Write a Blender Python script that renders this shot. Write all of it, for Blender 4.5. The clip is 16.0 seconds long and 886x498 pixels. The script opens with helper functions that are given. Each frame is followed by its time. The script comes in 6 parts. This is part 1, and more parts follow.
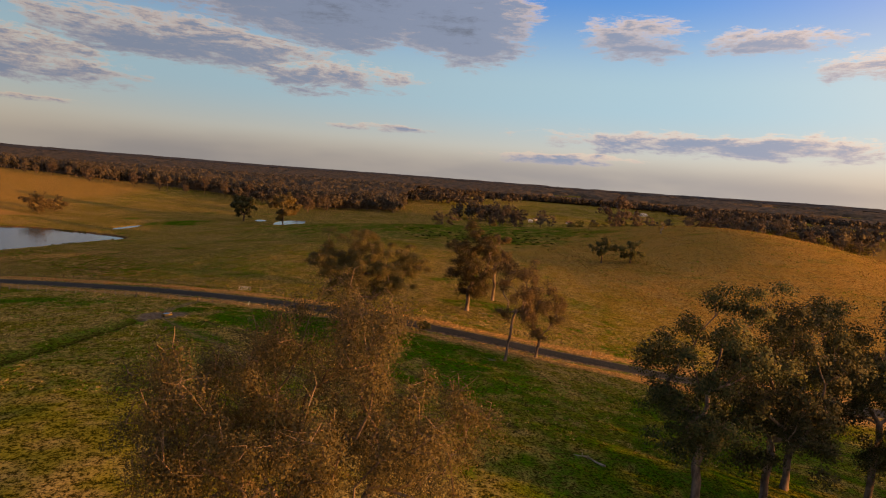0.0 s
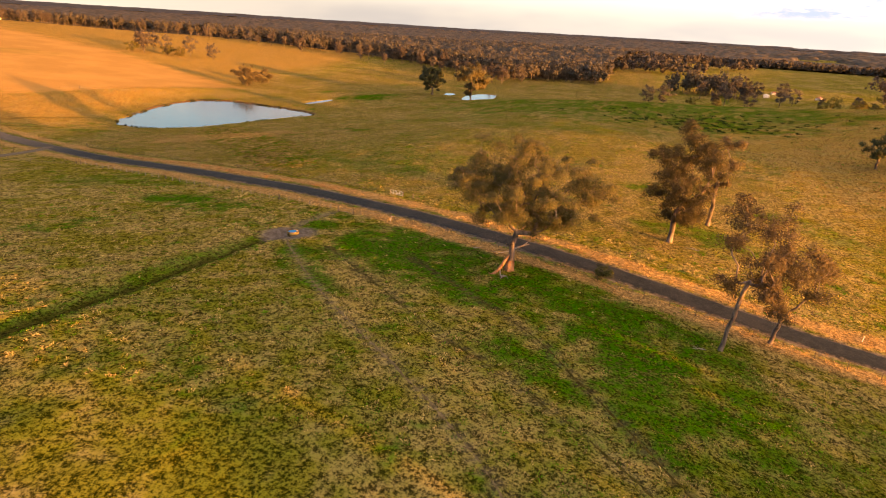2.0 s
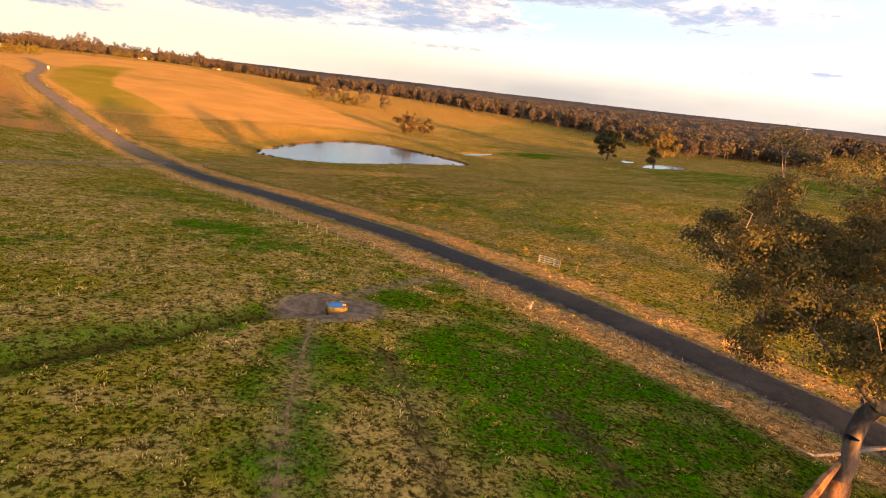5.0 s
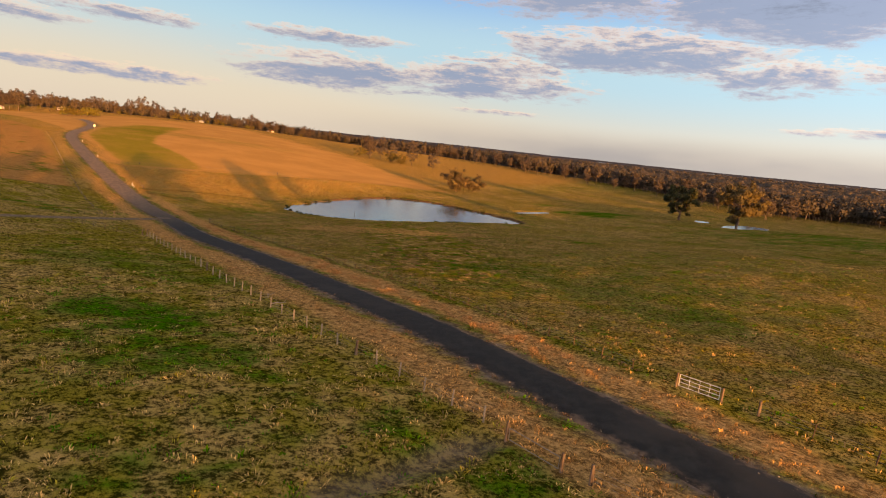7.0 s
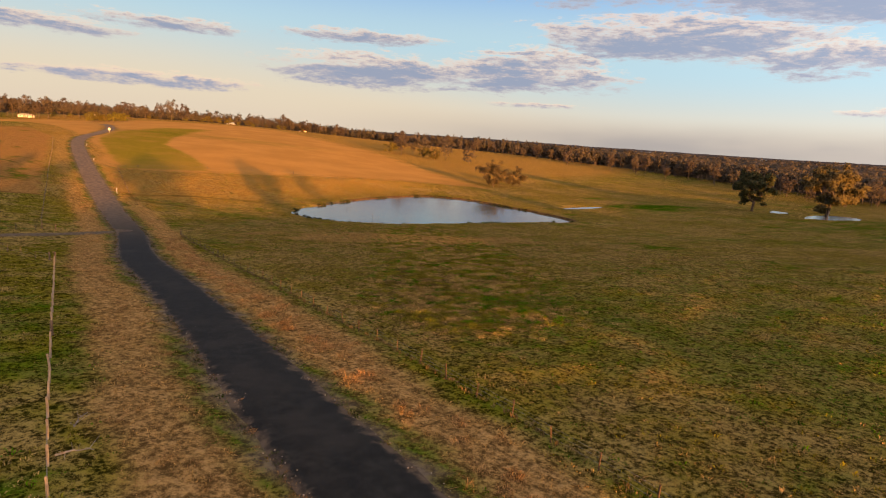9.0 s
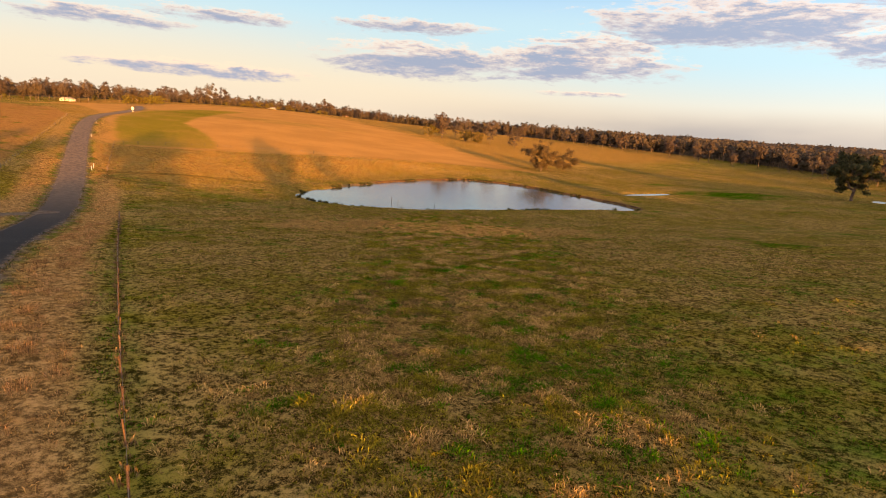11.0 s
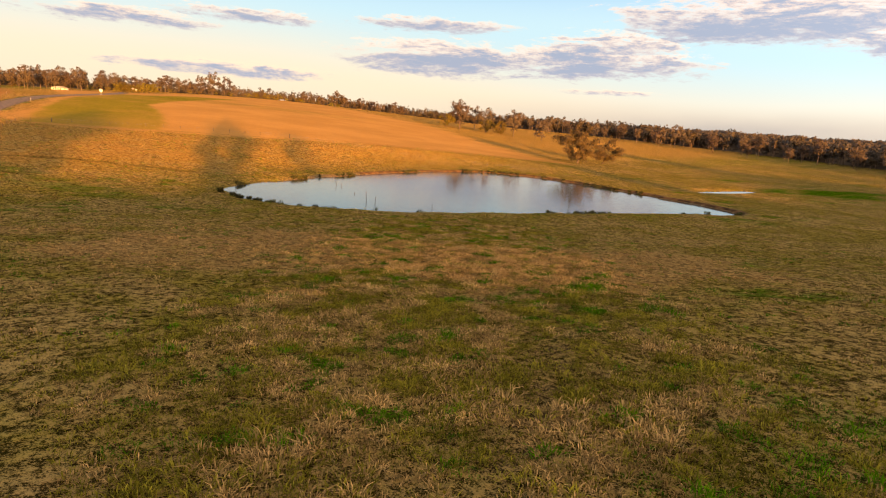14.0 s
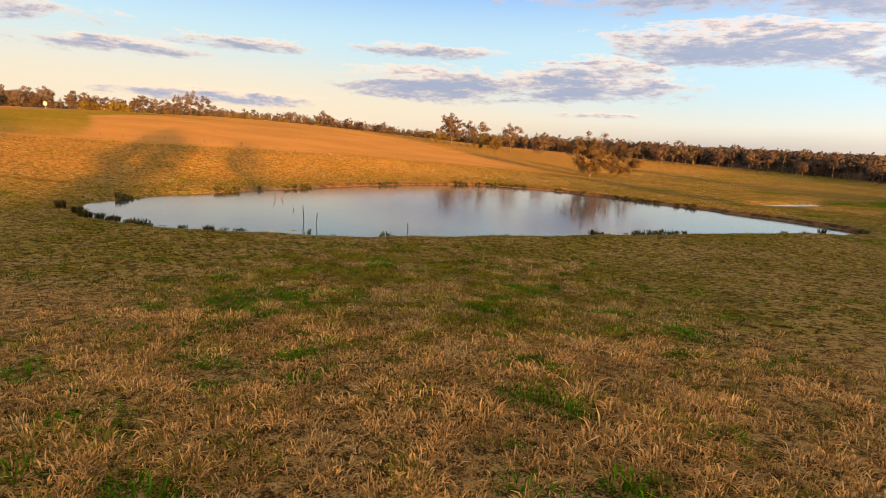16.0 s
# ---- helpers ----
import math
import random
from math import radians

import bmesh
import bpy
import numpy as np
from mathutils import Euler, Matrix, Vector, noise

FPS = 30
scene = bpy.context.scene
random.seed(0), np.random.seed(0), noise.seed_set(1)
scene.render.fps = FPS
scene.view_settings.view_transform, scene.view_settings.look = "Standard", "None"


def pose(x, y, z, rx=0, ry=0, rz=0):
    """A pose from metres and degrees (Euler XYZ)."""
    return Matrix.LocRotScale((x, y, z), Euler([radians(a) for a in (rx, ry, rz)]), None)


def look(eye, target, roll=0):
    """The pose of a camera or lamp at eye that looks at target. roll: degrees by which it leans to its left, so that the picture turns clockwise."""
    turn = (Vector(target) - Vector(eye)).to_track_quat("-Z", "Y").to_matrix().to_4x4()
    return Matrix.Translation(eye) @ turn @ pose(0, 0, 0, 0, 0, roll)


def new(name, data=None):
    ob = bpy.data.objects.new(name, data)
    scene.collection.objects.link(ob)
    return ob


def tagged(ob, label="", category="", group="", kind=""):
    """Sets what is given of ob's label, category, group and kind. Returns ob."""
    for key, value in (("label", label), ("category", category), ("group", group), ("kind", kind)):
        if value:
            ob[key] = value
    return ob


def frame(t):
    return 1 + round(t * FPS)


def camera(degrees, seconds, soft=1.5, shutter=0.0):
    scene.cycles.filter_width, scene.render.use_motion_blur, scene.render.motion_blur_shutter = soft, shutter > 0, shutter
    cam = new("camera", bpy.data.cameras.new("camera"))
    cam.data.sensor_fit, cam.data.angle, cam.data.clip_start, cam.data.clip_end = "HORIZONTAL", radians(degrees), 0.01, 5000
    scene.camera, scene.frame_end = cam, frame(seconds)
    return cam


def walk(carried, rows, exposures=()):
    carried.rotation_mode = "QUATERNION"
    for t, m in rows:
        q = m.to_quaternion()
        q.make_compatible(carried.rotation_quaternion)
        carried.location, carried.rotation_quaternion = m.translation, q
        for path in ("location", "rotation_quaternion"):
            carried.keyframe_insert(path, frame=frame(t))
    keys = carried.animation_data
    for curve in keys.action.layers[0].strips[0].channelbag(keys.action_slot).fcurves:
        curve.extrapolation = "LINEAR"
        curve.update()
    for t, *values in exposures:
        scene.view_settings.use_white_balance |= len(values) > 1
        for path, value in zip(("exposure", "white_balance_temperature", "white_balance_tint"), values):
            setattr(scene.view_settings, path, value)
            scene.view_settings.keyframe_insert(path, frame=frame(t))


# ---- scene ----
cam = camera(74.68, 16.0, soft=1.1)
PATH = [
    (0.0, pose(0.02, 0.01, 54.14, 82.99, -4.17, -3.37)),
    (0.5, pose(0.76, 11.17, 57.47, 79.70, -3.93, -0.09)),
    (1.0, pose(1.72, 21.53, 59.32, 75.19, -3.59, 4.42)),
    (1.5, pose(2.55, 31.31, 59.40, 70.77, -3.21, 10.16)),
    (2.0, pose(2.98, 40.85, 57.83, 69.05, -3.01, 16.01)),
    (2.5, pose(2.34, 50.29, 55.04, 68.13, -3.92, 20.73)),
    (3.0, pose(0.16, 59.89, 52.07, 68.13, -5.03, 24.67)),
    (3.5, pose(-3.17, 69.58, 48.88, 68.89, -5.98, 27.76)),
    (4.0, pose(-7.42, 79.10, 45.74, 70.51, -6.25, 29.83)),
    (4.5, pose(-12.09, 88.71, 42.68, 72.19, -6.15, 31.34)),
    (5.0, pose(-17.40, 98.46, 39.76, 74.66, -6.07, 32.62)),
    (7.5, pose(-46.09, 142.17, 32.24, 80.50, -5.24, 38.59)),
    (8.0, pose(-51.99, 150.82, 31.66, 80.31, -4.59, 39.68)),
    (8.5, pose(-58.01, 159.52, 30.83, 79.95, -3.92, 40.52)),
    (9.0, pose(-64.02, 168.14, 29.81, 79.52, -3.55, 41.17)),
    (9.5, pose(-69.85, 176.51, 28.56, 79.15, -3.44, 42.28)),
    (12.0, pose(-99.95, 216.58, 19.73, 78.05, -3.77, 47.21)),
    (12.5, pose(-107.17, 224.53, 18.25, 78.10, -3.86, 47.51)),
    (13.0, pose(-114.72, 232.36, 17.36, 78.16, -3.86, 47.76)),
    (13.5, pose(-122.04, 239.96, 16.78, 78.07, -3.73, 47.89)),
    (14.0, pose(-129.23, 247.41, 15.68, 78.00, -3.63, 47.89)),
    (14.5, pose(-136.45, 254.63, 14.16, 77.94, -3.60, 47.86)),
    (15.0, pose(-143.80, 261.83, 12.57, 78.36, -3.34, 47.64)),
    (15.5, pose(-151.22, 269.27, 11.06, 79.27, -3.08, 47.32)),
    (16.0, pose(-159.44, 276.93, 9.58, 80.32, -2.94, 47.11)),
]
EXPOSURES = [
    (0.0, 0.42, 7800, 10), (0.5, 0.62, 8100, 10), (1.0, 0.80, 8500, 10), (1.5, 1.2, 8800, 10), (2.0, 1.83, 8550, 10), (3.0, 2.15, 8400, 10), (5.0, 1.78, 7950, 10),
    (7.5, 1.08, 7850, 10), (9.5, 1.13, 7850, 10), (12.0, 1.52, 8300, 10), (14.0, 1.51, 8350, 10), (16.0, 1.40, 8000, 10),
]
walk(cam, PATH, EXPOSURES)

# ---- sun, sky and clouds ----
SUN_AZ, SUN_EL = math.atan2(0.925, -0.38), radians(3.7)   # azimuth from +y towards +x
sun_way = Vector((math.sin(SUN_AZ) * math.cos(SUN_EL), math.cos(SUN_AZ) * math.cos(SUN_EL), math.sin(SUN_EL)))
sun = new("sun", bpy.data.lights.new("sun", "SUN"))
sun.data.energy, sun.data.angle, sun.data.color = 7.4, radians(0.6), (1.0, 0.44, 0.12)
sun.matrix_world = look(sun_way * 300, (0, 0, 0))

world = bpy.data.worlds.new("evening_sky")
scene.world = world
world.use_nodes = True
wt = world.node_tree
wt.nodes.clear()


class Nodes:
    """Short hand for building node trees."""

    def __init__(self, tree):
        self.tree = tree

    def make(self, kind, operation="", attribute=""):
        n = self.tree.nodes.new(kind)
        if operation:
            n.operation = operation
        if attribute:
            n.attribute_name = attribute
        return n

    def put(self, socket, v):
        if isinstance(v, bpy.types.NodeSocket):
            self.tree.links.new(v, socket)
        else:
            socket.default_value = v

    def math(self, op, a, b=0.0, c=0.0, clamp=False):
        n = self.make("ShaderNodeMath", op)
        n.use_clamp = clamp
        for s, v in zip(n.inputs, (a, b, c)):
            self.put(s, v)
        return n.outputs[0]

    def mix(self, f, a, b):
        n = self.make("ShaderNodeMix")
        n.data_type = "RGBA"
        self.put(n.inputs[0], f)
        self.put(n.inputs[6], a if isinstance(a, bpy.types.NodeSocket) else (*a, 1))
        self.put(n.inputs[7], b if isinstance(b, bpy.types.NodeSocket) else (*b, 1))
        return n.outputs[2]

    def step(self, v, lo, hi, a=0.0, b=1.0):
        n = self.make("ShaderNodeMapRange")
        n.interpolation_type = "SMOOTHSTEP"
        for s, x in zip(n.inputs[:5], (v, lo, hi, a, b)):
            self.put(s, x)
        return n.outputs[0]

    def noise(self, where, scale, detail=4.0, rough=0.55, stretch=None, distortion=0.0):
        if stretch:
            m = self.make("ShaderNodeMapping")
            self.put(m.inputs[0], where)
            m.inputs[3].default_value = stretch
            where = m.outputs[0]
        n = self.make("ShaderNodeTexNoise")
        self.put(n.inputs["Vector"], where)
        n.inputs["Scale"].default_value, n.inputs["Detail"].default_value = scale, detail
        n.inputs["Roughness"].default_value, n.inputs["Distortion"].default_value = rough, distortion
        return n.outputs[0]


w = Nodes(wt)
coord = w.make("ShaderNodeTexCoord").outputs["Generated"]
split = w.make("ShaderNodeSeparateXYZ")
w.put(split.inputs[0], coord)
azim = w.math("MULTIPLY", w.math("ARCTAN2", w.math("MULTIPLY", split.outputs[0], -1), split.outputs[1]), 57.2958)
elev = w.math("MULTIPLY", w.math("ARCSINE", split.outputs[2]), 57.2958)
sky = w.make("ShaderNodeTexSky")
sky.sky_type, sky.sun_disc = "NISHITA", False
sky.sun_elevation, sky.sun_rotation = SUN_EL, SUN_AZ
sky.air_density, sky.dust_density, sky.ozone_density = 1.0, 1.2, 1.5
flat = w.make("ShaderNodeCombineXYZ")
w.put(flat.inputs[0], azim), w.put(flat.inputs[1], w.math("MULTIPLY", elev, 3.9))
ragged = w.noise(flat.outputs[0], 0.13, 7.0, 0.66, None, 0.6)
fine = w.noise(flat.outputs[0], 0.46, 8.0, 0.72)
rough = w.math("ADD", w.math("MULTIPLY", w.math("SUBTRACT", ragged, 0.5), 4.6), w.math("MULTIPLY", w.math("SUBTRACT", fine, 0.5), 3.6))
# cloud banks: azimuth, elevation, half width, half height (degrees), body
CLOUDS = [
    (46, 6.3, 13, 1.8, 1.3), (34, 6.4, 11, 1.7, 1.3), (20, 10.0, 14, 2.2, 1.3), (9, 8.6, 9, 1.8, 1.1), (49, 9.0, 8, 0.7, 0.9), (66, 8.4, 7, 0.7, 0.9), (76, 7.2, 7, 0.8, 0.8), (68, 3.8, 10, 0.7, 0.9),
    (9, 14.8, 12, 4.2, 2.6), (-4, 14.6, 8, 4.4, 2.4), (27, 14.5, 14, 2.2, 1.2), (-20.4, 13.6, 5.0, 2.0, 1.1), (-30.5, 13.1, 6, 1.2, 1.0), (-29, 4.5, 18, 1.2, 1.3), (33, 7.4, 7, 2.2, 1.0),
    (2.1, 4.4, 4.2, 0.4, 1.0), (-14, 2.6, 8, 0.6, 1.0), (-39, 10.9, 5, 1.3, 1.1), (33, 3.9, 4, 0.3, 0.9), (4, 4.2, 4, 0.35, 0.9), (88, 9, 12, 1.6, 1.0),
    (-75, 9, 20, 2.0, 1.0), (60, 19, 22, 2.5, 1.0), (-15, 24, 18, 3.0, 1.0), (120, 13, 30, 2.5, 1.0), (-130, 16, 30, 3.0, 1.0), (30, 32, 25, 4.0, 1.0),
]
cover, under = None, None
for a, e, hw, hh, body in CLOUDS:
    u = w.math("DIVIDE", w.math("SUBTRACT", azim, float(a)), hw)
    v = w.math("DIVIDE", w.math("SUBTRACT", elev, float(e)), hh)
    r = w.math("ADD", w.math("MULTIPLY", u, u), w.math("MULTIPLY", v, v))
    d = w.math("MULTIPLY", w.math("SUBTRACT", 1.0, r), body)
    low = w.math("MULTIPLY_ADD", v, 0.5, 0.5, clamp=True)
    if cover is None:
        cover, under = d, low
    else:
        under = w.mix(w.math("GREATER_THAN", d, cover), under, low)
        cover = w.math("MAXIMUM", cover, d)
thick = w.math("ADD", w.math("MAXIMUM", cover, -1.6), rough)
veil = w.step(thick, -0.1, 1.0)
core = w.step(thick, 0.10, 1.5)
lit = w.math("MULTIPLY", w.math("SUBTRACT", 1.0, core), w.step(under, 0.15, 0.85, 0.30, 1.0))
cloud = w.mix(lit, (0.270, 0.345, 0.540), (0.98, 0.75, 0.62))
cloud = w.mix(w.step(thick, 2.0, 3.8, 0.0, 0.75), cloud, (0.125, 0.140, 0.190))
# haze bank lying on the horizon
bank = w.math("MULTIPLY", w.step(elev, 3.6, 0.7), w.step(w.noise(flat.outputs[0], 0.07, 3.0), 0.36, 0.62, 0.75, 1.0))
bank = w.math("MULTIPLY", bank, w.step(azim, 58.0, 20.0))
scaled = w.make("ShaderNodeVectorMath", "SCALE")
w.put(scaled.inputs[0], sky.outputs[0])
scaled.inputs[3].default_value = 0.15
pale = w.mix(w.step(elev, 0.0, 17.0, 0.80, 0.78), scaled.outputs[0], w.mix(w.step(elev, 9.0, 18.0), w.mix(w.step(w.math("SUBTRACT", elev, w.step(azim, 18.0, 70.0, 0.0, 3.2)), 0.5, 7.5), (0.78, 0.73, 0.69), (0.46, 0.74, 1.02)), (0.09, 0.37, 1.10)))
# the unseen sky overhead, greyed to take blue out of the ground's light
pale = w.mix(w.step(elev, 21.0, 40.0), pale, (0.33, 0.39, 0.49))
seen = w.mix(w.math("MULTIPLY", bank, 0.8), pale, (0.30, 0.31, 0.37))
seen = w.mix(w.math("MULTIPLY", veil, 0.95), seen, cloud)
# brighter towards the sun, darker overhead
toward = w.math("ADD", w.math("MULTIPLY", split.outputs[0], 0.925), w.math("MULTIPLY", split.outputs[1], -0.38))
lift = w.math("MULTIPLY", w.step(toward, -1.0, 0.25, 1.62, 2.45), w.step(elev, 17.0, 45.0, 1.0, 0.62))
raised = w.make("ShaderNodeVectorMath", "SCALE")
w.put(raised.inputs[0], seen), w.put(raised.inputs[3], lift)
seen = raised.outputs[0]
# the warm glow of the western sky round the sun
dot = w.make("ShaderNodeVectorMath", "DOT_PRODUCT")
w.put(dot.inputs[0], coord)
dot.inputs[1].default_value = (math.sin(SUN_AZ) * 0.95, math.cos(SUN_AZ) * 0.95, 0.31)
glow = w.math("POWER", w.math("MAXIMUM", dot.outputs["Value"], 0.0), 2.0)
west = w.make("ShaderNodeMix")
west.data_type, west.blend_type = "RGBA", "ADD"
w.put(west.inputs[0], glow), w.put(west.inputs[6], seen)
west.inputs[7].default_value = (3.0, 1.74, 0.66, 1)
back = w.make("ShaderNodeBackground")
w.put(back.inputs[0], west.outputs[2])
back.inputs[1].default_value = 0.30
w.put(w.make("ShaderNodeOutputWorld").inputs[0], back.outputs[0])

# ---- lie of the land ----
GRID_X, GRID_Y, GRID_SPREAD = (-330, -220, -110, 0, 110, 220), (90, 190, 290, 390, 490), 85
SWELL = [1.5, -0.5, -2.3, -0.2, -4.9, 2.1, -1.6, -10.8, -0.4, -1.8, 2.1, -6.5, 8.0, -11.7, 0.6, 8.5, -0.8, -1.3, 7.9, 6.1, -6.8, -4.1, 8.7, -18.8, 9.2, 2.7, 1.7, 11.4, 21.3, 9.3]
HILLS = [(-130, 620, 150, -3.9), (-330, 640, 160, -4.0), (-500, 330, 180, 2.6), (-650, 550, 240, 1.4), (-950, 560, 300, 17.8), (-1050, 950, 380, 1.3), (-550, 850, 260, -8.1), (-150, 900, 300, -16.3), (250, 700, 230, -21.3), (420, 480, 200, 10.5), (-880, 330, 110, -9.0), (-240, 205, 45, -0.9), (400, 150, 220, -27.0), (-500, 60, 240, -10.8), (190, 820, 150, 7.0)]
LEVEL = 19.8
POND = [(-247, 294), (-234, 292), (-223, 296), (-211, 309), (-203, 327), (-195, 347), (-187, 368), (-180, 385), (-192, 395), (-225, 404),
        (-256, 409), (-276, 401), (-279, 380), (-276, 358), (-269, 336), (-262, 315), (-254, 300)]
ROAD = [(150, 126), (110, 131), (68, 137.5), (43, 141.5), (27.5, 146), (12, 152), (-6, 159), (-26, 166.5), (-40.8, 172.0), (-61.6, 179.2), (-79.6, 185.4), (-96.7, 190.0),
        (-114.6, 195.1), (-142.6, 202.6), (-171.7, 210), (-214, 224.5), (-281, 242), (-365, 263.4), (-453, 288), (-505, 308), (-550, 333), (-610, 362), (-700, 390)]
SIDE_ROAD = [(-212.6, 220.8), (-209.5, 212), (-207, 200), (-204, 186), (-200, 165), (-192, 130)]
TRACKS = [
    (0.35, 1.0, [(-56, 139), (-50, 131.5), (-45, 125.5), (-37, 116.7), (-29.5, 109.8), (-22, 103.2), (-15.5, 97.5), (-5.4, 88.2), (4, 76)]),
    (0.30, 0.55, [(-46, 138), (-31, 124.6), (-21.7, 116.0), (-14.5, 110), (-6.5, 104.9), (4.9, 96.4), (16, 86)]),
    (0.30, 0.5, [(-30, 140), (-17.8, 129.9), (-3.3, 117.1), (4.6, 107.0), (10.5, 98.9), (20, 86)]),
    (1.1, 1.3, [(-58.5, 147), (-60, 151), (-59.3, 157.3), (-58.4, 164.7)]),
    (0.22, 0.7, [(-116, 232), (-126, 240), (-134, 250), (-140, 262), (-146, 272)]),
]
RIGHT_FENCE = [(-203.4, 232.5), (-167.7, 222.4), (-131.7, 212.5), (-107, 206), (-83.4, 199.5), (-56.5, 190.4)]
DITCH = [(-58.5, 142), (-61.5, 135), (-62, 126), (-63, 115), (-64.5, 104), (-66, 94), (-68, 78), (-70, 50)]


def curve_points(points, step):
    """A smooth line through the given points, resampled evenly."""
    p = np.array([points[0], *points, points[-1]], float)
    out = []
    for i in range(1, len(p) - 2):
        n = max(2, int(np.linalg.norm(p[i + 1] - p[i]) / step))
        t = np.linspace(0, 1, n, endpoint=False)[:, None]
        a, b, c, d = p[i - 1], p[i], p[i + 1], p[i + 2]
        out.append(0.5 * ((2 * b) + (c - a) * t + (2 * a - 5 * b + 4 * c - d) * t**2 + (3 * b - a - 3 * c + d) * t**3))
    return np.vstack([*out, p[-1:]])


def smooth(a, b, x):
    t = np.clip((x - a) / (b - a), 0, 1)
    return t * t * (3 - 2 * t)


def lattice(ix, iy, seed):
    n = (ix * 374761393 + iy * 668265263 + seed * 1274126177) & 0x7FFFFFFF
    n = ((n ^ (n >> 13)) * 1274126177) & 0x7FFFFFFF
    return ((n ^ (n >> 16)) & 0xFFFF) / 65535.0


def ripple(x, y, size, seed=0):
    """Soft random field of the given wavelength, 0 to 1."""
    u, v = np.asarray(x, float) / size, np.asarray(y, float) / size
    i, j = np.floor(u).astype(np.int64), np.floor(v).astype(np.int64)
    a, b = u - i, v - j
    a, b = a * a * (3 - 2 * a), b * b * (3 - 2 * b)
    return (lattice(i, j, seed) * (1 - a) + lattice(i + 1, j, seed) * a) * (1 - b) + (lattice(i, j + 1, seed) * (1 - a) + lattice(i + 1, j + 1, seed) * a) * b


def swell(x, y):
    x, y = np.asarray(x, float), np.asarray(y, float)
    h = np.full(np.broadcast(x, y).shape, LEVEL)
    k = 0
    for gx in GRID_X:
        for gy in GRID_Y:
            h = h + SWELL[k] * np.exp(-((x - gx) ** 2 + (y - gy) ** 2) / (2 * GRID_SPREAD**2))
            k += 1
    for a, b, s, z in HILLS:
        h = h + z * np.exp(-((x - a) ** 2 + (y - b) ** 2) / (2 * s * s))
    far = np.hypot(x + 100, y - 250)
    az = np.arctan2(-(x + 100), y - 250)
    valley = -2 + 10 * (ripple(x, y, 900, 5) - 0.5) + 44 * smooth(2000, 4300, far) + 16 * smooth(0.2, 0.9, az) * smooth(2600, 4300, far)
    return h + (valley - h) * smooth(900, 1700, far + 0 * h) * (1 - 0.85 * smooth(0.75, 1.0, az) * (1 - smooth(1300, 2200, far)))


def near_line(x, y, line):
    """Distance to a polyline and the nearest place on it, for arrays."""
    best = np.full(x.shape, 1e9)
    bx, by = np.zeros(x.shape), np.zeros(x.shape)
    for (ax, ay), (cx, cy) in zip(line[:-1], line[1:]):
        dx, dy = cx - ax, cy - ay
        t = np.clip(((x - ax) * dx + (y - ay) * dy) / (dx * dx + dy * dy + 1e-9), 0, 1)
        px, py = ax + t * dx, ay + t * dy
        d = np.hypot(x - px, y - py)
        m = d < best
        best, bx, by = np.where(m, d, best), np.where(m, px, bx), np.where(m, py, by)
    return best, bx, by


def windowed(x, y, line, reach):
    """near_line, worked out only within reach of the line's box."""
    line = np.asarray(line)
    d, bx, by = np.full(x.shape, 1e9), x.copy(), y.copy()
    m = (x > line[:, 0].min() - reach) & (x < line[:, 0].max() + reach) & (y > line[:, 1].min() - reach) & (y < line[:, 1].max() + reach)
    if m.any():
        d[m], bx[m], by[m] = near_line(x[m], y[m], line)
    return d, bx, by


def inside(x, y, poly):
    r = np.zeros(x.shape, bool)
    for (ax, ay), (bx, by) in zip(poly, np.roll(poly, -1, 0)):
        r ^= ((ay > y) != (by > y)) & (x < (bx - ax) * (y - ay) / (by - ay + 1e-12) + ax)
    return r


road_line, side_line = curve_points(ROAD, 6.0), curve_points(SIDE_ROAD, 4.0)
pond_line = curve_points(POND + POND[:1], 3.0)
pond_line = pond_line + np.stack([ripple(pond_line[:, 0], pond_line[:, 1], 5, 11) - 0.5, ripple(pond_line[:, 0], pond_line[:, 1], 5, 12) - 0.5], 1) * 2.2
PUDDLES = [(-113, 578, 13, 27, -0.15, -1.0), (-143, 582, 5, 8, 0.2, -0.9), (-209, 450, 3.4, 16, -0.12, -0.35)]   # x, y, half sizes, turn, water level
ROAD_HALF = 3.25


def puddle_reach(x, y, p):
    c, s = math.cos(p[4]), math.sin(p[4])
    u, v = (x - p[0]) * c + (y - p[1]) * s, -(x - p[0]) * s + (y - p[1]) * c
    return np.hypot(u / p[2], v / p[3]) + 0.12 * (ripple(x, y, 6, 9) - 0.5)


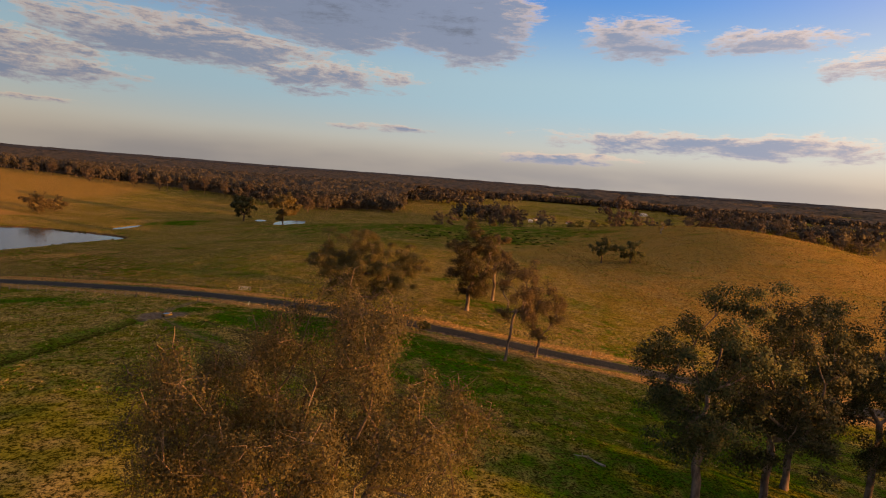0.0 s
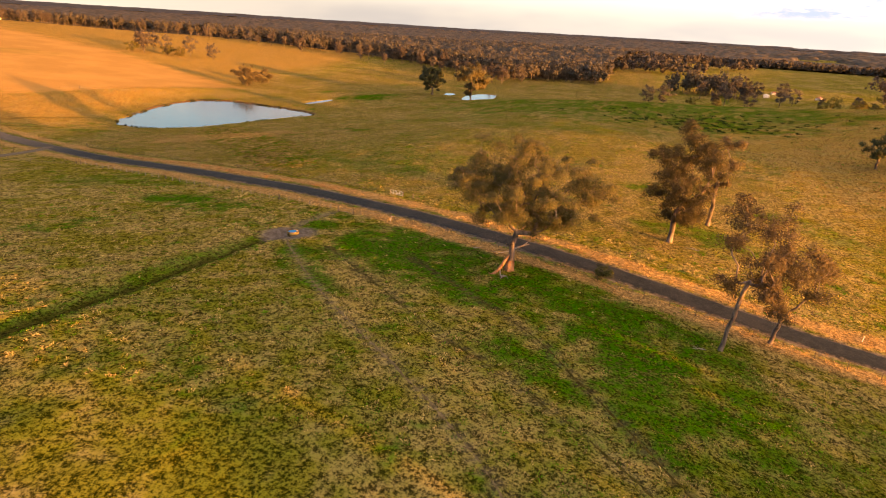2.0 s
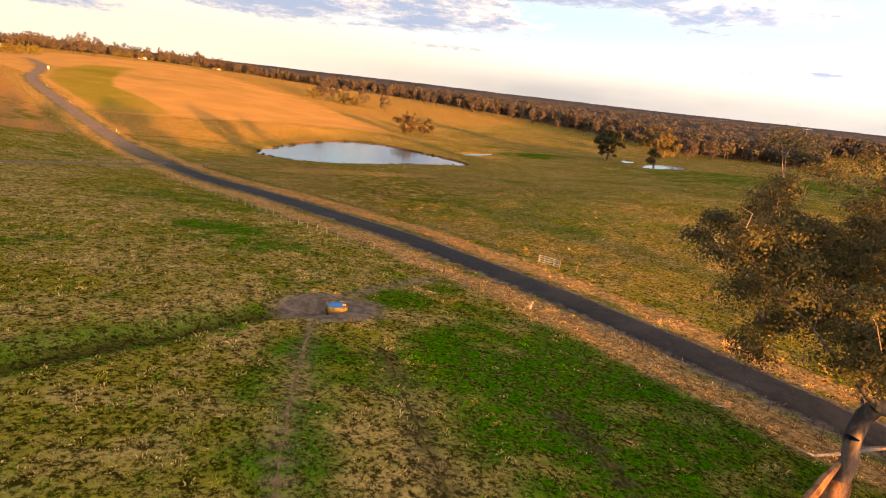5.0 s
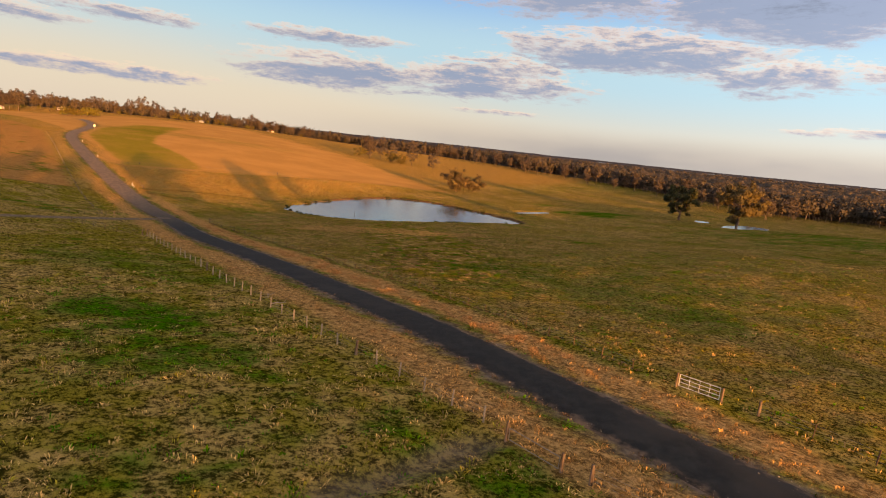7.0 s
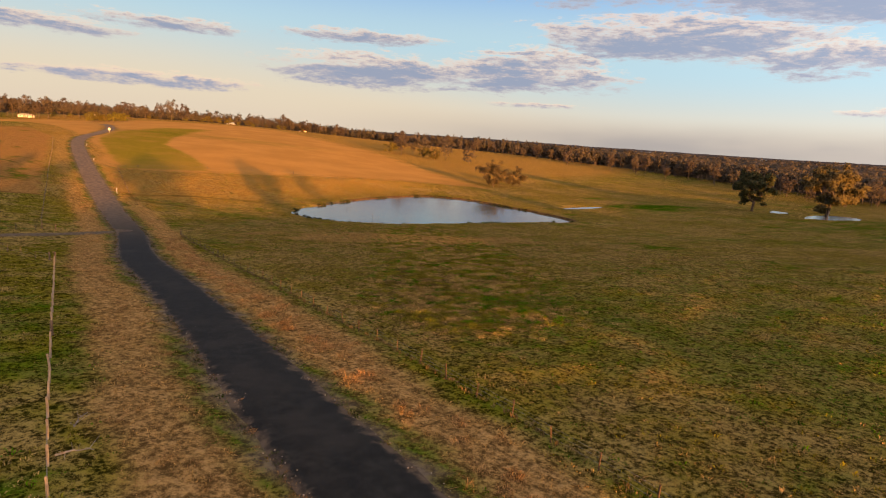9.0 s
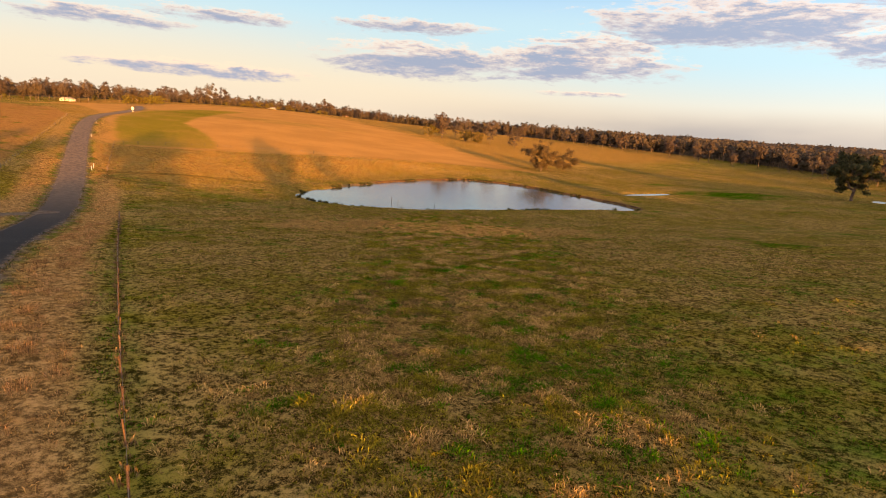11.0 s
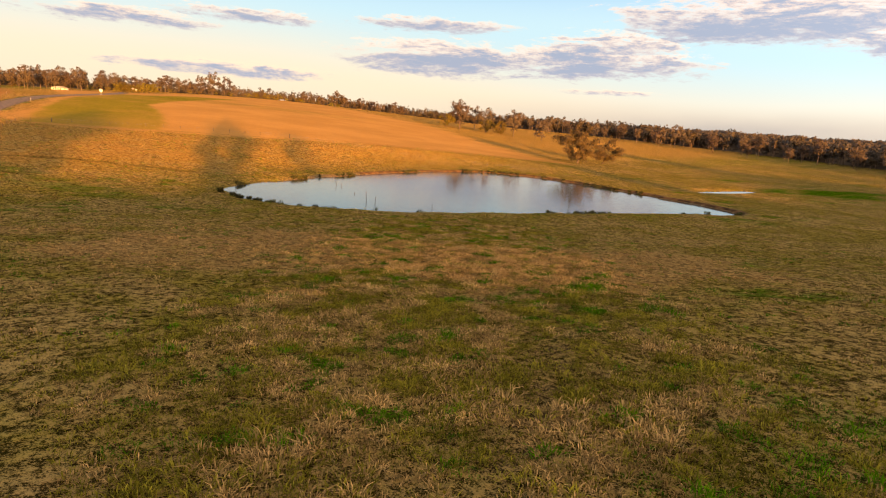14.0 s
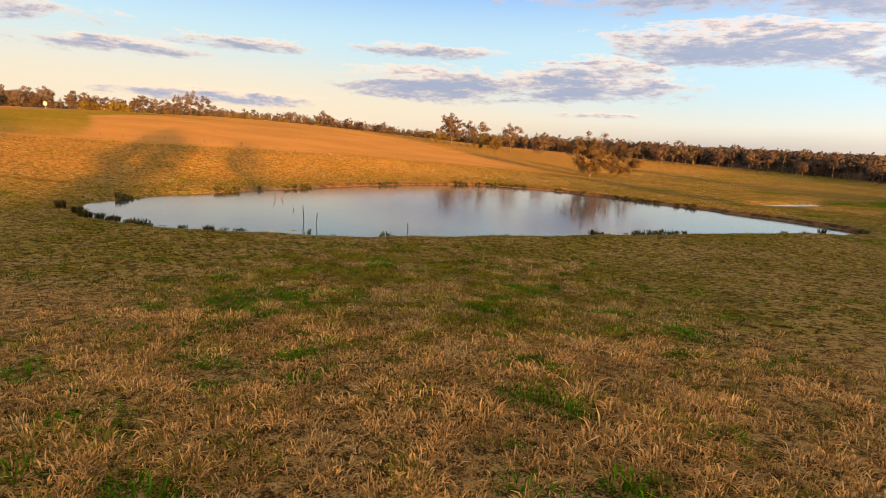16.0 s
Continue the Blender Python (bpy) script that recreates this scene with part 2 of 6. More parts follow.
def ground(x, y, rough=True):
    """Height of the land."""
    x, y = np.atleast_1d(np.asarray(x, float)), np.atleast_1d(np.asarray(y, float))
    h = swell(x, y)
    if rough:
        h = h + 0.30 * (ripple(x, y, 9, 1) - 0.5) * (0.12 + 0.88 * smooth(-352, -318, x)) + 0.20 * (ripple(x, y, 2.7, 2) - 0.5) * smooth(420, 200, np.hypot(x + 100, y - 200))
    # pond basin with a low bank
    d, _, _ = windowed(x, y, pond_line, 45)
    wet = inside(x, y, pond_line) & (d < 1e8)
    bank = 0.10 + 0.75 * (1 - np.exp(-d / 2.2)) + 0.25 * (ripple(x, y, 4, 3) - 0.5)
    t = smooth(4, 42, d)
    h = np.where(d < 45, bank * (1 - t) + np.maximum(h, 0.5) * t, h)
    h = np.where(wet, np.maximum(-2.5, 0.1 - 0.30 * d), h)
    h = h + 1.3 * smooth(1.0, 0.15, np.hypot((x + 217.3) / 3.6, (y - 309.5) / 5.0))
    for p in PUDDLES:
        r = puddle_reach(x, y, p)
        k = smooth(2.4, 1.15, r)
        h = h * (1 - k) + (p[5] + 0.25) * k
        h = np.where(r < 1.15, p[5] + 0.25 - 1.0 * smooth(1.15, 0.75, r), h)
    for line, half in ((road_line, ROAD_HALF + 0.9), (side_line, 2.4)):
        d, bx, by = windowed(x, y, line, 14)
        k = smooth(half + 5.0, half, d)
        m = k > 0
        if m.any():
            h[m] = h[m] * (1 - k[m]) + (swell(bx[m], by[m]) - 0.05) * k[m]
    d, _, _ = windowed(x, y, curve_points(DITCH, 5), 6)
    h = h - 0.9 * smooth(3.0, 0.4, d)
    for half, wear, line in TRACKS:
        d, _, _ = windowed(x, y, curve_points(line, 4), 4)
        h = h - 0.30 * half * smooth(half + 0.6, half * 0.5, d)
    return h


def z_at(x, y):
    return float(ground(x, y)[0])


def ellipse(x, y, cx, cy, a, b, turn, wob=0.5):
    c, s = math.cos(turn), math.sin(turn)
    u, v = (x - cx) * c + (y - cy) * s, -(x - cx) * s + (y - cy) * c
    return 1 - np.hypot(u / a, v / b) + wob * (ripple(x, y, 7, 21) - 0.5) + 0.5 * wob * (ripple(x, y, 2.2, 22) - 0.5)


# lush grass: x, y, half sizes, turn, strength
DENSE = [(-106, 223), (-138, 256.5), (-167, 284), (-188, 303)]   # middle of the thick, matted sward
LUSH = [
    # the (75, 98) patch paints the tree shade there as dark green cover
    (-20, 138, 38, 20, -0.25, 1.0), (8, 126, 28, 16, -0.40, 1.0), (-30, 95, 60, 30, 0, 0.3), (14, 108, 30, 17, -0.5, 0.95), (20, 100, 40, 24, 0, 0.5), (75, 98, 50, 30, 0, 0.85), (-540, 420, 110, 34, 0.75, 0.3), (-38, 143, 17, 14, 0.2, 1.0), (-46, 128, 5, 16, 0.65, 0.95), (-72, 238, 42, 30, 0.2, 0.55), (-85, 265, 30, 24, 0.2, 0.4), (-96, 161, 20, 7, -0.05, 1.0), (-128, 178, 34, 10, 0.3, 0.6), (-88, 155, 9, 5, 0, 0.9),
    (42, 76, 36, 24, 0, 0.9), (20, 480, 170, 115, -0.1, 0.85), (-190, 500, 20, 46, -0.2, 1.0), (-60, 300, 40, 30, 0.3, 0.35), (30, 190, 22, 12, -0.5, 0.8), (60, 215, 26, 10, -0.8, 0.5),
    (-255, 264, 34, 8, 0.35, 0.6), (-66, 105, 3, 34, -0.05, 0.7), (-38, 156, 12, 4, -0.3, 0.9), (-55, 152, 5, 5, 0, 0.9), (-20, 360, 60, 24, 0.2, 0.5), (-100, 380, 60, 18, 0.3, 0.45),
]
FIELD = [(-352, 274), (-430, 294), (-500, 316), (-570, 352), (-650, 420), (-660, 480), (-598, 430), (-520, 375), (-456, 340), (-400, 330), (-344, 312)]
HAYLINE = [(-372, 272), (-354, 276), (-347, 291), (-341, 318), (-334, 345), (-330, 368), (-323, 397), (-310, 432), (-290, 470)]
PLOUGH = [(-283, 224), (-352, 244), (-430, 267), (-509, 290), (-600, 300), (-700, 260), (-520, 180), (-291, 205)]
FURROWS = [[(-283, 223), (-292, 205), (-300, 180)], [(-283, 223), (-273, 236)], [(-286, 250), (-286, 264), (-280, 284), (-271, 300)], [(-290, 253), (-275, 250), (-262, 262)]]


def within(x, y, poly, soft):
    """1 inside a polygon, falling to 0 over a soft edge."""
    d, _, _ = near_line(x, y, list(poly) + list(poly[:1]))
    d = np.where(inside(x, y, np.array(poly, float)), d, -d)
    return smooth(-soft, soft, d + soft * 1.2 * (ripple(x, y, 6, 46) - 0.5))


def crops(x, y):
    """Mown hay, green crop, ploughed soil and dark furrow, each 0 to 1."""
    above = within(x, y, [*HAYLINE, (-500, 560), (-800, 640), (-900, 330), (-640, 330), (-520, 312), (-400, 285)], 2.0)
    d, _, _ = windowed(x, y, HAYLINE, 8)
    stripe = smooth(3.0, 1.2, np.abs(d - 2.0)) * (1 - above)
    field = within(x, y, FIELD, 2.0)
    plough = within(x, y, PLOUGH, 1.5)
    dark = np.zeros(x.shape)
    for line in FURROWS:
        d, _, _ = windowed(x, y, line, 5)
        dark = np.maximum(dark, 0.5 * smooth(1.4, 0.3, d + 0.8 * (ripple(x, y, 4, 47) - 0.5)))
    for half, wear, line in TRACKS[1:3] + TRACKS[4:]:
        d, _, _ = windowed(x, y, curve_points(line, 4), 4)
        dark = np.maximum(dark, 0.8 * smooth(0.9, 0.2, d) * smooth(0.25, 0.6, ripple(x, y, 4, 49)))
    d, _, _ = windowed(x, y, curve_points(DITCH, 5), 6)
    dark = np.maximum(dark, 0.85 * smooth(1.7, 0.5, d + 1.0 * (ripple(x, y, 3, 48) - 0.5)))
    return np.maximum(above, 0.8 * stripe), field, plough, dark


def covers(x, y):
    """Lush, bare, dry and verge cover of the ground, each 0 to 1."""
    x, y = np.atleast_1d(np.asarray(x, float)), np.atleast_1d(np.asarray(y, float))
    lush = np.zeros(x.shape)
    for cx, cy, a, b, turn, k in LUSH:
        lush = np.maximum(lush, k * smooth(0.0, 0.45, ellipse(x, y, cx, cy, a, b, turn)))
    lush = lush * (0.25 + 0.75 * smooth(0.30, 0.52, 0.45 * ripple(x, y, 2.4, 25) + 0.35 * ripple(x, y, 6.5, 26) + 0.2 * ripple(x, y, 1.1, 27)))
    bare = smooth(-0.05, 0.25, ellipse(x, y, -57.6, 143.2, 6.2, 5.4, 0.3, 0.3))
    for half, wear, line in TRACKS:
        d, _, _ = windowed(x, y, curve_points(line, 4), 4)
        bare = np.maximum(bare, 0.45 * wear * smooth(half + 0.45, half * 0.5, d))
    d, _, _ = windowed(x, y, road_line, 16)
    d_road = d
    bare = np.maximum(bare, smooth(ROAD_HALF + 0.8, ROAD_HALF + 0.1, d + 0.7 * (ripple(x, y, 3, 41) - 0.5)))
    verge = smooth(11.5, 9.8, d + 2.0 * (ripple(x, y, 6, 42) - 0.5)) * smooth(ROAD_HALF + 0.3, ROAD_HALF + 1.6, d)
    d2, _, _ = windowed(x, y, side_line, 8)
    bare = np.maximum(bare, smooth(2.6, 1.6, d2))
    hill = smooth(20, 120, x - 20 + 0.25 * (y - 180)) * smooth(150, 190, y) * smooth(720, 500, y)
    slope = smooth(-245, -300, x + 0.2 * (y - 300)) * smooth(222, 250, y + 0.22 * (x + 300))
    hem = smooth(ROAD_HALF + 2.6, ROAD_HALF + 1.4, d_road + 1.6 * (ripple(x, y, 4, 43) - 0.5)) * smooth(ROAD_HALF + 0.1, ROAD_HALF + 0.7, d_road)
    specks = smooth(0.63, 0.80, ripple(x, y, 1.6, 33) * 0.35 + ripple(x, y, 6.0, 31) * 0.4 + ripple(x, y, 17, 32) * 0.25)
    lush = np.maximum(lush, 0.85 * specks * (1 - 0.95 * slope) * (1 - 0.6 * hill) * smooth(900, 600, np.hypot(x + 100, y - 250)))
    dry = np.maximum(hill * 0.85 * (1 - 0.7 * smooth(380, 470, y) * smooth(160, 60, x)), slope * 0.9)
    verge = verge * (1 - 0.8 * slope)
    verge = np.maximum(verge, 0.75 * smooth(0.0, 0.5, ellipse(x, y, -172, 282, 46, 20, 0.72, 0.7)))
    lush = np.maximum(lush * (1 - 0.9 * verge), 0.8 * hem * smooth(0.3, 0.6, ripple(x, y, 7, 45)))
    d, _, _ = windowed(x, y, curve_points(DITCH, 5), 6)
    lush = np.maximum(lush, 0.75 * smooth(3.2, 2.4, d))
    d, _, _ = windowed(x, y, pond_line, 8)
    bare = np.maximum(bare, 0.85 * smooth(2.0, 0.8, d) * smooth(312, 325, y))
    d, _, _ = windowed(x, y, RIGHT_FENCE, 4)
    lush = np.maximum(lush, 0.5 * smooth(1.2, 0.4, d))
    return lush * (1 - bare), bare, dry * (1 - bare) * (1 - lush), verge * (1 - bare)


# ---- materials ----
def material(name):
    m = bpy.data.materials.new(name)
    m.use_nodes = True
    n = Nodes(m.node_tree)
    return m, n, m.node_tree.nodes["Principled BSDF"]


def finish(n, bsdf, colour, rough, bump=None, strength=0.4, distance=0.05, metal=0.0):
    n.put(bsdf.inputs["Base Color"], colour if isinstance(colour, bpy.types.NodeSocket) else (*colour, 1))
    n.put(bsdf.inputs["Roughness"], rough)
    bsdf.inputs["Metallic"].default_value = metal
    bsdf.inputs["Specular IOR Level"].default_value = 0.05 if isinstance(rough, float) and rough >= 0.85 else 0.25
    if bump is not None:
        b = n.make("ShaderNodeBump")
        b.inputs["Strength"].default_value, b.inputs["Distance"].default_value = strength, distance
        n.put(b.inputs["Height"], bump)
        n.put(bsdf.inputs["Normal"], b.outputs[0])


def make_ground():
    m, n, b = material("pasture")
    at = n.make("ShaderNodeTexCoord").outputs["Object"]
    kind = n.make("ShaderNodeAttribute", attribute="cover")
    part = n.make("ShaderNodeSeparateColor")
    n.put(part.inputs[0], kind.outputs["Color"])
    lush, bare, dry = part.outputs[0], part.outputs[1], part.outputs[2]
    grown = n.make("ShaderNodeAttribute", attribute="crop")
    sown = n.make("ShaderNodeSeparateColor")
    n.put(sown.inputs[0], grown.outputs["Color"])
    hay, field, plough, furrow = sown.outputs[0], sown.outputs[1], sown.outputs[2], grown.outputs["Alpha"]
    big, mid, small, tiny, fine_ = n.noise(at, 0.035, 4), n.noise(at, 0.22, 5, 0.6), n.noise(at, 1.1, 5, 0.65), n.noise(at, 2.9, 4, 0.7), n.noise(at, 16.0, 3, 0.7)
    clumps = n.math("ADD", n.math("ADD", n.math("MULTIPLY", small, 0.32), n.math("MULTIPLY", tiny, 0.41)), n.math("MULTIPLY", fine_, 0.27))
    # near-black where the noise dips: shade between grass clumps painted into the colour
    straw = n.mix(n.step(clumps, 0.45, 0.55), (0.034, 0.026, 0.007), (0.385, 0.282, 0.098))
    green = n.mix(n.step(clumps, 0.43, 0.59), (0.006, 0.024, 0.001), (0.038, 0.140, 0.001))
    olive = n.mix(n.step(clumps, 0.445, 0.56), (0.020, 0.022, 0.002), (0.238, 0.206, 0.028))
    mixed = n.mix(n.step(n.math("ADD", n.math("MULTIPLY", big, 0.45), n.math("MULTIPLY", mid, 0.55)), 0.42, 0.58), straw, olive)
    golden = n.mix(n.step(clumps, 0.40, 0.60), (0.110, 0.062, 0.016), (0.470, 0.262, 0.074))
    col = n.mix(n.math("MULTIPLY", dry, n.step(mid, 0.32, 0.62, 0.40, 1.0)), mixed, golden)
    mown = n.mix(n.step(n.math("ADD", n.math("MULTIPLY", big, 0.7), n.math("MULTIPLY", tiny, 0.3)), 0.40, 0.62), (0.370, 0.196, 0.060), (0.446, 0.238, 0.074))
    col = n.mix(n.math("MULTIPLY", hay, n.step(small, 0.3, 0.6, 0.80, 1.0)), col, mown)
    col = n.mix(n.math("MULTIPLY", plough, 0.85), col, n.mix(n.step(clumps, 0.42, 0.58), (0.190, 0.096, 0.032), (0.360, 0.190, 0.068)))
    col = n.mix(n.math("MULTIPLY", field, n.step(big, 0.35, 0.6, 0.55, 0.9)), col, n.mix(n.step(clumps, 0.40, 0.60), (0.120, 0.106, 0.012), (0.235, 0.192, 0.024)))
    russet = n.mix(n.step(clumps, 0.42, 0.60), (0.110, 0.065, 0.024), (0.540, 0.330, 0.135))
    col = n.mix(n.math("MULTIPLY", kind.outputs["Alpha"], 0.96), col, russet)
    col = n.mix(n.math("MULTIPLY", lush, n.step(small, 0.34, 0.56, 0.40, 1.0)), col, green)
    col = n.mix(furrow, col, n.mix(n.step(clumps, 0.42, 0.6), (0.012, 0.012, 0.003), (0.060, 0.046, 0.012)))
    col = n.mix(bare, col, n.mix(n.step(small, 0.4, 0.62), (0.100, 0.080, 0.066), (0.170, 0.140, 0.118)))
    mat_node = n.tree.nodes.new("ShaderNodeAttribute")
    mat_node.attribute_name = "thatch"
    thatch = mat_node.outputs["Fac"]
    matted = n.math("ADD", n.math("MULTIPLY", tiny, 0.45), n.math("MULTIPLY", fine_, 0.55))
    # thatch, with shade in the gaps of the mat painted near black
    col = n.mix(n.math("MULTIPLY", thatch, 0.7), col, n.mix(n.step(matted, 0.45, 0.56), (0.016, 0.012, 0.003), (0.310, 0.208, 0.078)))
    high = n.math("ADD", n.math("ADD", n.math("MULTIPLY", small, 0.62), n.math("MULTIPLY", tiny, 0.3)), n.math("MULTIPLY", fine_, 0.08))
    high = n.math("MULTIPLY", high, n.math("MULTIPLY_ADD", hay, -0.7, 1.0))
    finish(n, b, col, 0.95, high, 1.0, 0.6)
    b.inputs["Specular IOR Level"].default_value = 0.0
    return m


def make_road():
    m, n, b = material("worn_asphalt")
    at = n.make("ShaderNodeTexCoord").outputs["Object"]
    big, mid, fine_ = n.noise(at, 0.12, 4), n.noise(at, 0.9, 5, 0.6), n.noise(at, 28.0, 3, 0.7)
    col = n.mix(n.step(mid, 0.35, 0.7), (0.009, 0.0102, 0.0105), (0.024, 0.0258, 0.0262))
    col = n.mix(n.math("MULTIPLY", n.step(big, 0.52, 0.66), 0.5), col, (0.036, 0.034, 0.032))
    where = n.make("ShaderNodeSeparateXYZ")
    n.put(where.inputs[0], at)
    dust_glint = n.mix(n.step(mid, 0.35, 0.65), (0.105, 0.076, 0.054), (0.220, 0.158, 0.110))
    # up the hill the road pales: dust, with the low sun's glint painted in
    climb = n.math("MULTIPLY", n.step(n.math("MULTIPLY_ADD", mid, 60.0, where.outputs[0]), -150.0, -250.0), 0.9)
    across = n.make("ShaderNodeAttribute", attribute="across")
    worn = n.step(n.math("MULTIPLY_ADD", n.math("SUBTRACT", mid, 0.5), 0.7, across.outputs["Fac"]), 0.74, 0.98)
    col = n.mix(n.math("MAXIMUM", climb, n.math("MULTIPLY", worn, 0.5)), col, dust_glint)
    col = n.mix(n.math("MULTIPLY", n.step(fine_, 0.53, 0.68), 0.35), col, (0.14, 0.125, 0.115))
    finish(n, b, col, n.step(mid, 0.3, 0.7, 0.82, 0.95), fine_, 0.35, 0.02)
    b.inputs["Specular IOR Level"].default_value = 0.12
    return m


def make_noisy(name, dark, light, scale, rough=0.85, bump=0.4, metal=0.0, stretch=None, distance=0.02):
    m, n, b = material(name)
    at = n.make("ShaderNodeTexCoord").outputs["Object"]
    v, g = n.noise(at, scale, 5, 0.6, stretch), n.noise(at, scale * 6, 3, 0.6, stretch)
    col = n.mix(n.step(v, 0.34, 0.66), dark, light)
    col = n.mix(n.math("MULTIPLY", n.step(g, 0.5, 0.7), 0.4), col, tuple(c * 0.55 for c in dark))
    finish(n, b, col, rough, v, bump, distance, metal)
    return m


def make_leaf(name, shades, through_=0.25):
    m, n, b = material(name)
    r = n.make("ShaderNodeNewGeometry").outputs["Random Per Island"]
    own = n.make("ShaderNodeObjectInfo").outputs["Random"]
    col = n.mix(n.step(r, 0.0, 0.55), shades[0], shades[1])
    col = n.mix(n.step(r, 0.6, 1.0), col, shades[2])
    tone = n.make("ShaderNodeHueSaturation")
    n.put(tone.inputs["Value"], n.math("MULTIPLY_ADD", own, 0.5, 0.78))
    n.put(tone.inputs["Hue"], n.math("MULTIPLY_ADD", own, 0.03, 0.485))
    n.put(tone.inputs["Color"], col)
    finish(n, b, tone.outputs[0], 0.7)
    tr = n.make("ShaderNodeBsdfTranslucent")
    n.put(tr.inputs[0], tone.outputs[0])
    mx = n.make("ShaderNodeMixShader")
    mx.inputs[0].default_value = through_
    n.put(mx.inputs[1], b.outputs[0]), n.put(mx.inputs[2], tr.outputs[0])
    n.put(m.node_tree.nodes["Material Output"].inputs[0], mx.outputs[0])
    return m


def make_grass(name):
    """Blades that take their tint from the tuft they belong to."""
    m, n, b = material(name)
    r = n.make("ShaderNodeNewGeometry").outputs["Random Per Island"]
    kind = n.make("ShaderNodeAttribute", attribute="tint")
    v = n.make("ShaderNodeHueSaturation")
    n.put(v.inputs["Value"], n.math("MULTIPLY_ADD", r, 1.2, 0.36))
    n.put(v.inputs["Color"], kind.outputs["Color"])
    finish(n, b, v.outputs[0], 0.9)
    b.inputs["Specular IOR Level"].default_value = 0.03
    tr = n.make("ShaderNodeBsdfTranslucent")
    n.put(tr.inputs[0], v.outputs[0])
    mx = n.make("ShaderNodeMixShader")
    mx.inputs[0].default_value = 0.35
    n.put(mx.inputs[1], b.outputs[0]), n.put(mx.inputs[2], tr.outputs[0])
    n.put(m.node_tree.nodes["Material Output"].inputs[0], mx.outputs[0])
    return m


def make_water(name, tint, rough=0.03, wave=0.35):
    m, n, b = material(name)
    at = n.make("ShaderNodeTexCoord").outputs["Object"]
    finish(n, b, tint, rough, n.noise(at, 1.6, 3, 0.5, (1.0, 0.6, 1.0)), 0.05 * wave, 0.05)
    b.inputs["Specular IOR Level"].default_value = 0.5
    b.inputs["IOR"].default_value = 1.33
    return m


PASTURE, ASPHALT = make_ground(), make_road()
BARK_PALE = make_noisy("pale_gum_bark", (0.055, 0.042, 0.034), (0.25, 0.185, 0.142), 0.7, 0.85, 0.5, 0, (1, 1, 0.35), 0.05)
BARK_DARK = make_noisy("dark_rough_bark", (0.05, 0.035, 0.026), (0.16, 0.115, 0.085), 1.6, 0.95, 0.8, 0, (1, 1, 0.4), 0.08)
DEAD_WOOD = make_noisy("weathered_dead_wood", (0.14, 0.115, 0.095), (0.38, 0.33, 0.29), 2.0, 0.85, 0.5, 0, (1, 1, 0.4))
HEARTWOOD = make_noisy("exposed_heartwood", (0.12, 0.060, 0.032), (0.36, 0.19, 0.10), 1.6, 0.85, 0.5, 0, (1, 1, 0.35))
POST_WOOD = make_noisy("weathered_post_timber", (0.060, 0.045, 0.034), (0.20, 0.15, 0.11), 3.0, 0.9, 0.5, 0, (1, 1, 0.2))
STEEL_DARK = make_noisy("rusty_steel_post", (0.045, 0.030, 0.024), (0.12, 0.075, 0.05), 8.0, 0.7, 0.2, 0.4)
GALV = make_noisy("galvanised_pipe", (0.52, 0.53, 0.54), (0.74, 0.75, 0.76), 6.0, 0.42, 0.1, 0.55)
WIRE = make_noisy("fence_wire", (0.16, 0.15, 0.14), (0.30, 0.28, 0.26), 9.0, 0.5, 0.1, 0.7)
BARK_WISPY = make_noisy("brown_limb_bark", (0.07, 0.050, 0.036), (0.21, 0.155, 0.115), 1.2, 0.9, 0.6, 0, (1, 1, 0.4), 0.06)
CONCRETE = make_noisy("stained_concrete", (0.22, 0.19, 0.15), (0.45, 0.41, 0.35), 2.5, 0.9, 0.4)
LINER = make_noisy("trough_lining", (0.03, 0.035, 0.04), (0.07, 0.075, 0.08), 4.0, 0.6, 0.2)
WHITE = make_noisy("chalky_white_plastic", (0.62, 0.61, 0.58), (0.82, 0.81, 0.78), 5.0, 0.55, 0.1)
PAINT_WALL = make_noisy("cream_house_wall", (0.58, 0.53, 0.46), (0.78, 0.74, 0.68), 0.8, 0.8, 0.2)
ROOF = make_noisy("weathered_roof_sheet", (0.32, 0.30, 0.29), (0.60, 0.58, 0.56), 0.7, 0.5, 0.2, 0.2)
ROOF_RED = make_noisy("terracotta_roof", (0.20, 0.08, 0.05), (0.36, 0.16, 0.10), 0.9, 0.8, 0.2)
DARK_GLASS = make_noisy("dark_window_glass", (0.02, 0.025, 0.03), (0.05, 0.055, 0.06), 1.0, 0.1, 0.0)
DIRT = make_noisy("trodden_dirt", (0.090, 0.067, 0.034), (0.200, 0.150, 0.082), 1.2, 0.95, 0.5)
EARTH = make_noisy("damp_bank_earth", (0.040, 0.024, 0.012), (0.150, 0.085, 0.036), 0.6, 0.95, 0.6)
GRAVEL = make_noisy("pale_gravel_drive", (0.085, 0.068, 0.050), (0.170, 0.135, 0.100), 1.5, 0.95, 0.5)
RUT = make_noisy("dark_wheel_rut", (0.030, 0.027, 0.005), (0.095, 0.074, 0.018), 1.2, 0.95, 0.5)
# pale timber, with sunlight on the verge posts painted into its tone
PALE_WOOD = make_noisy("pale_sunlit_post_timber", (0.20, 0.16, 0.12), (0.46, 0.37, 0.28), 3.0, 0.9, 0.4, 0, (1, 1, 0.3))
STAINED = make_noisy("rust_stained_concrete", (0.030, 0.026, 0.016), (0.24, 0.17, 0.065), 1.1, 0.9, 0.4)
STONE = make_noisy("pale_gravel_stone", (0.14, 0.125, 0.11), (0.30, 0.275, 0.25), 3.0, 0.9, 0.4)
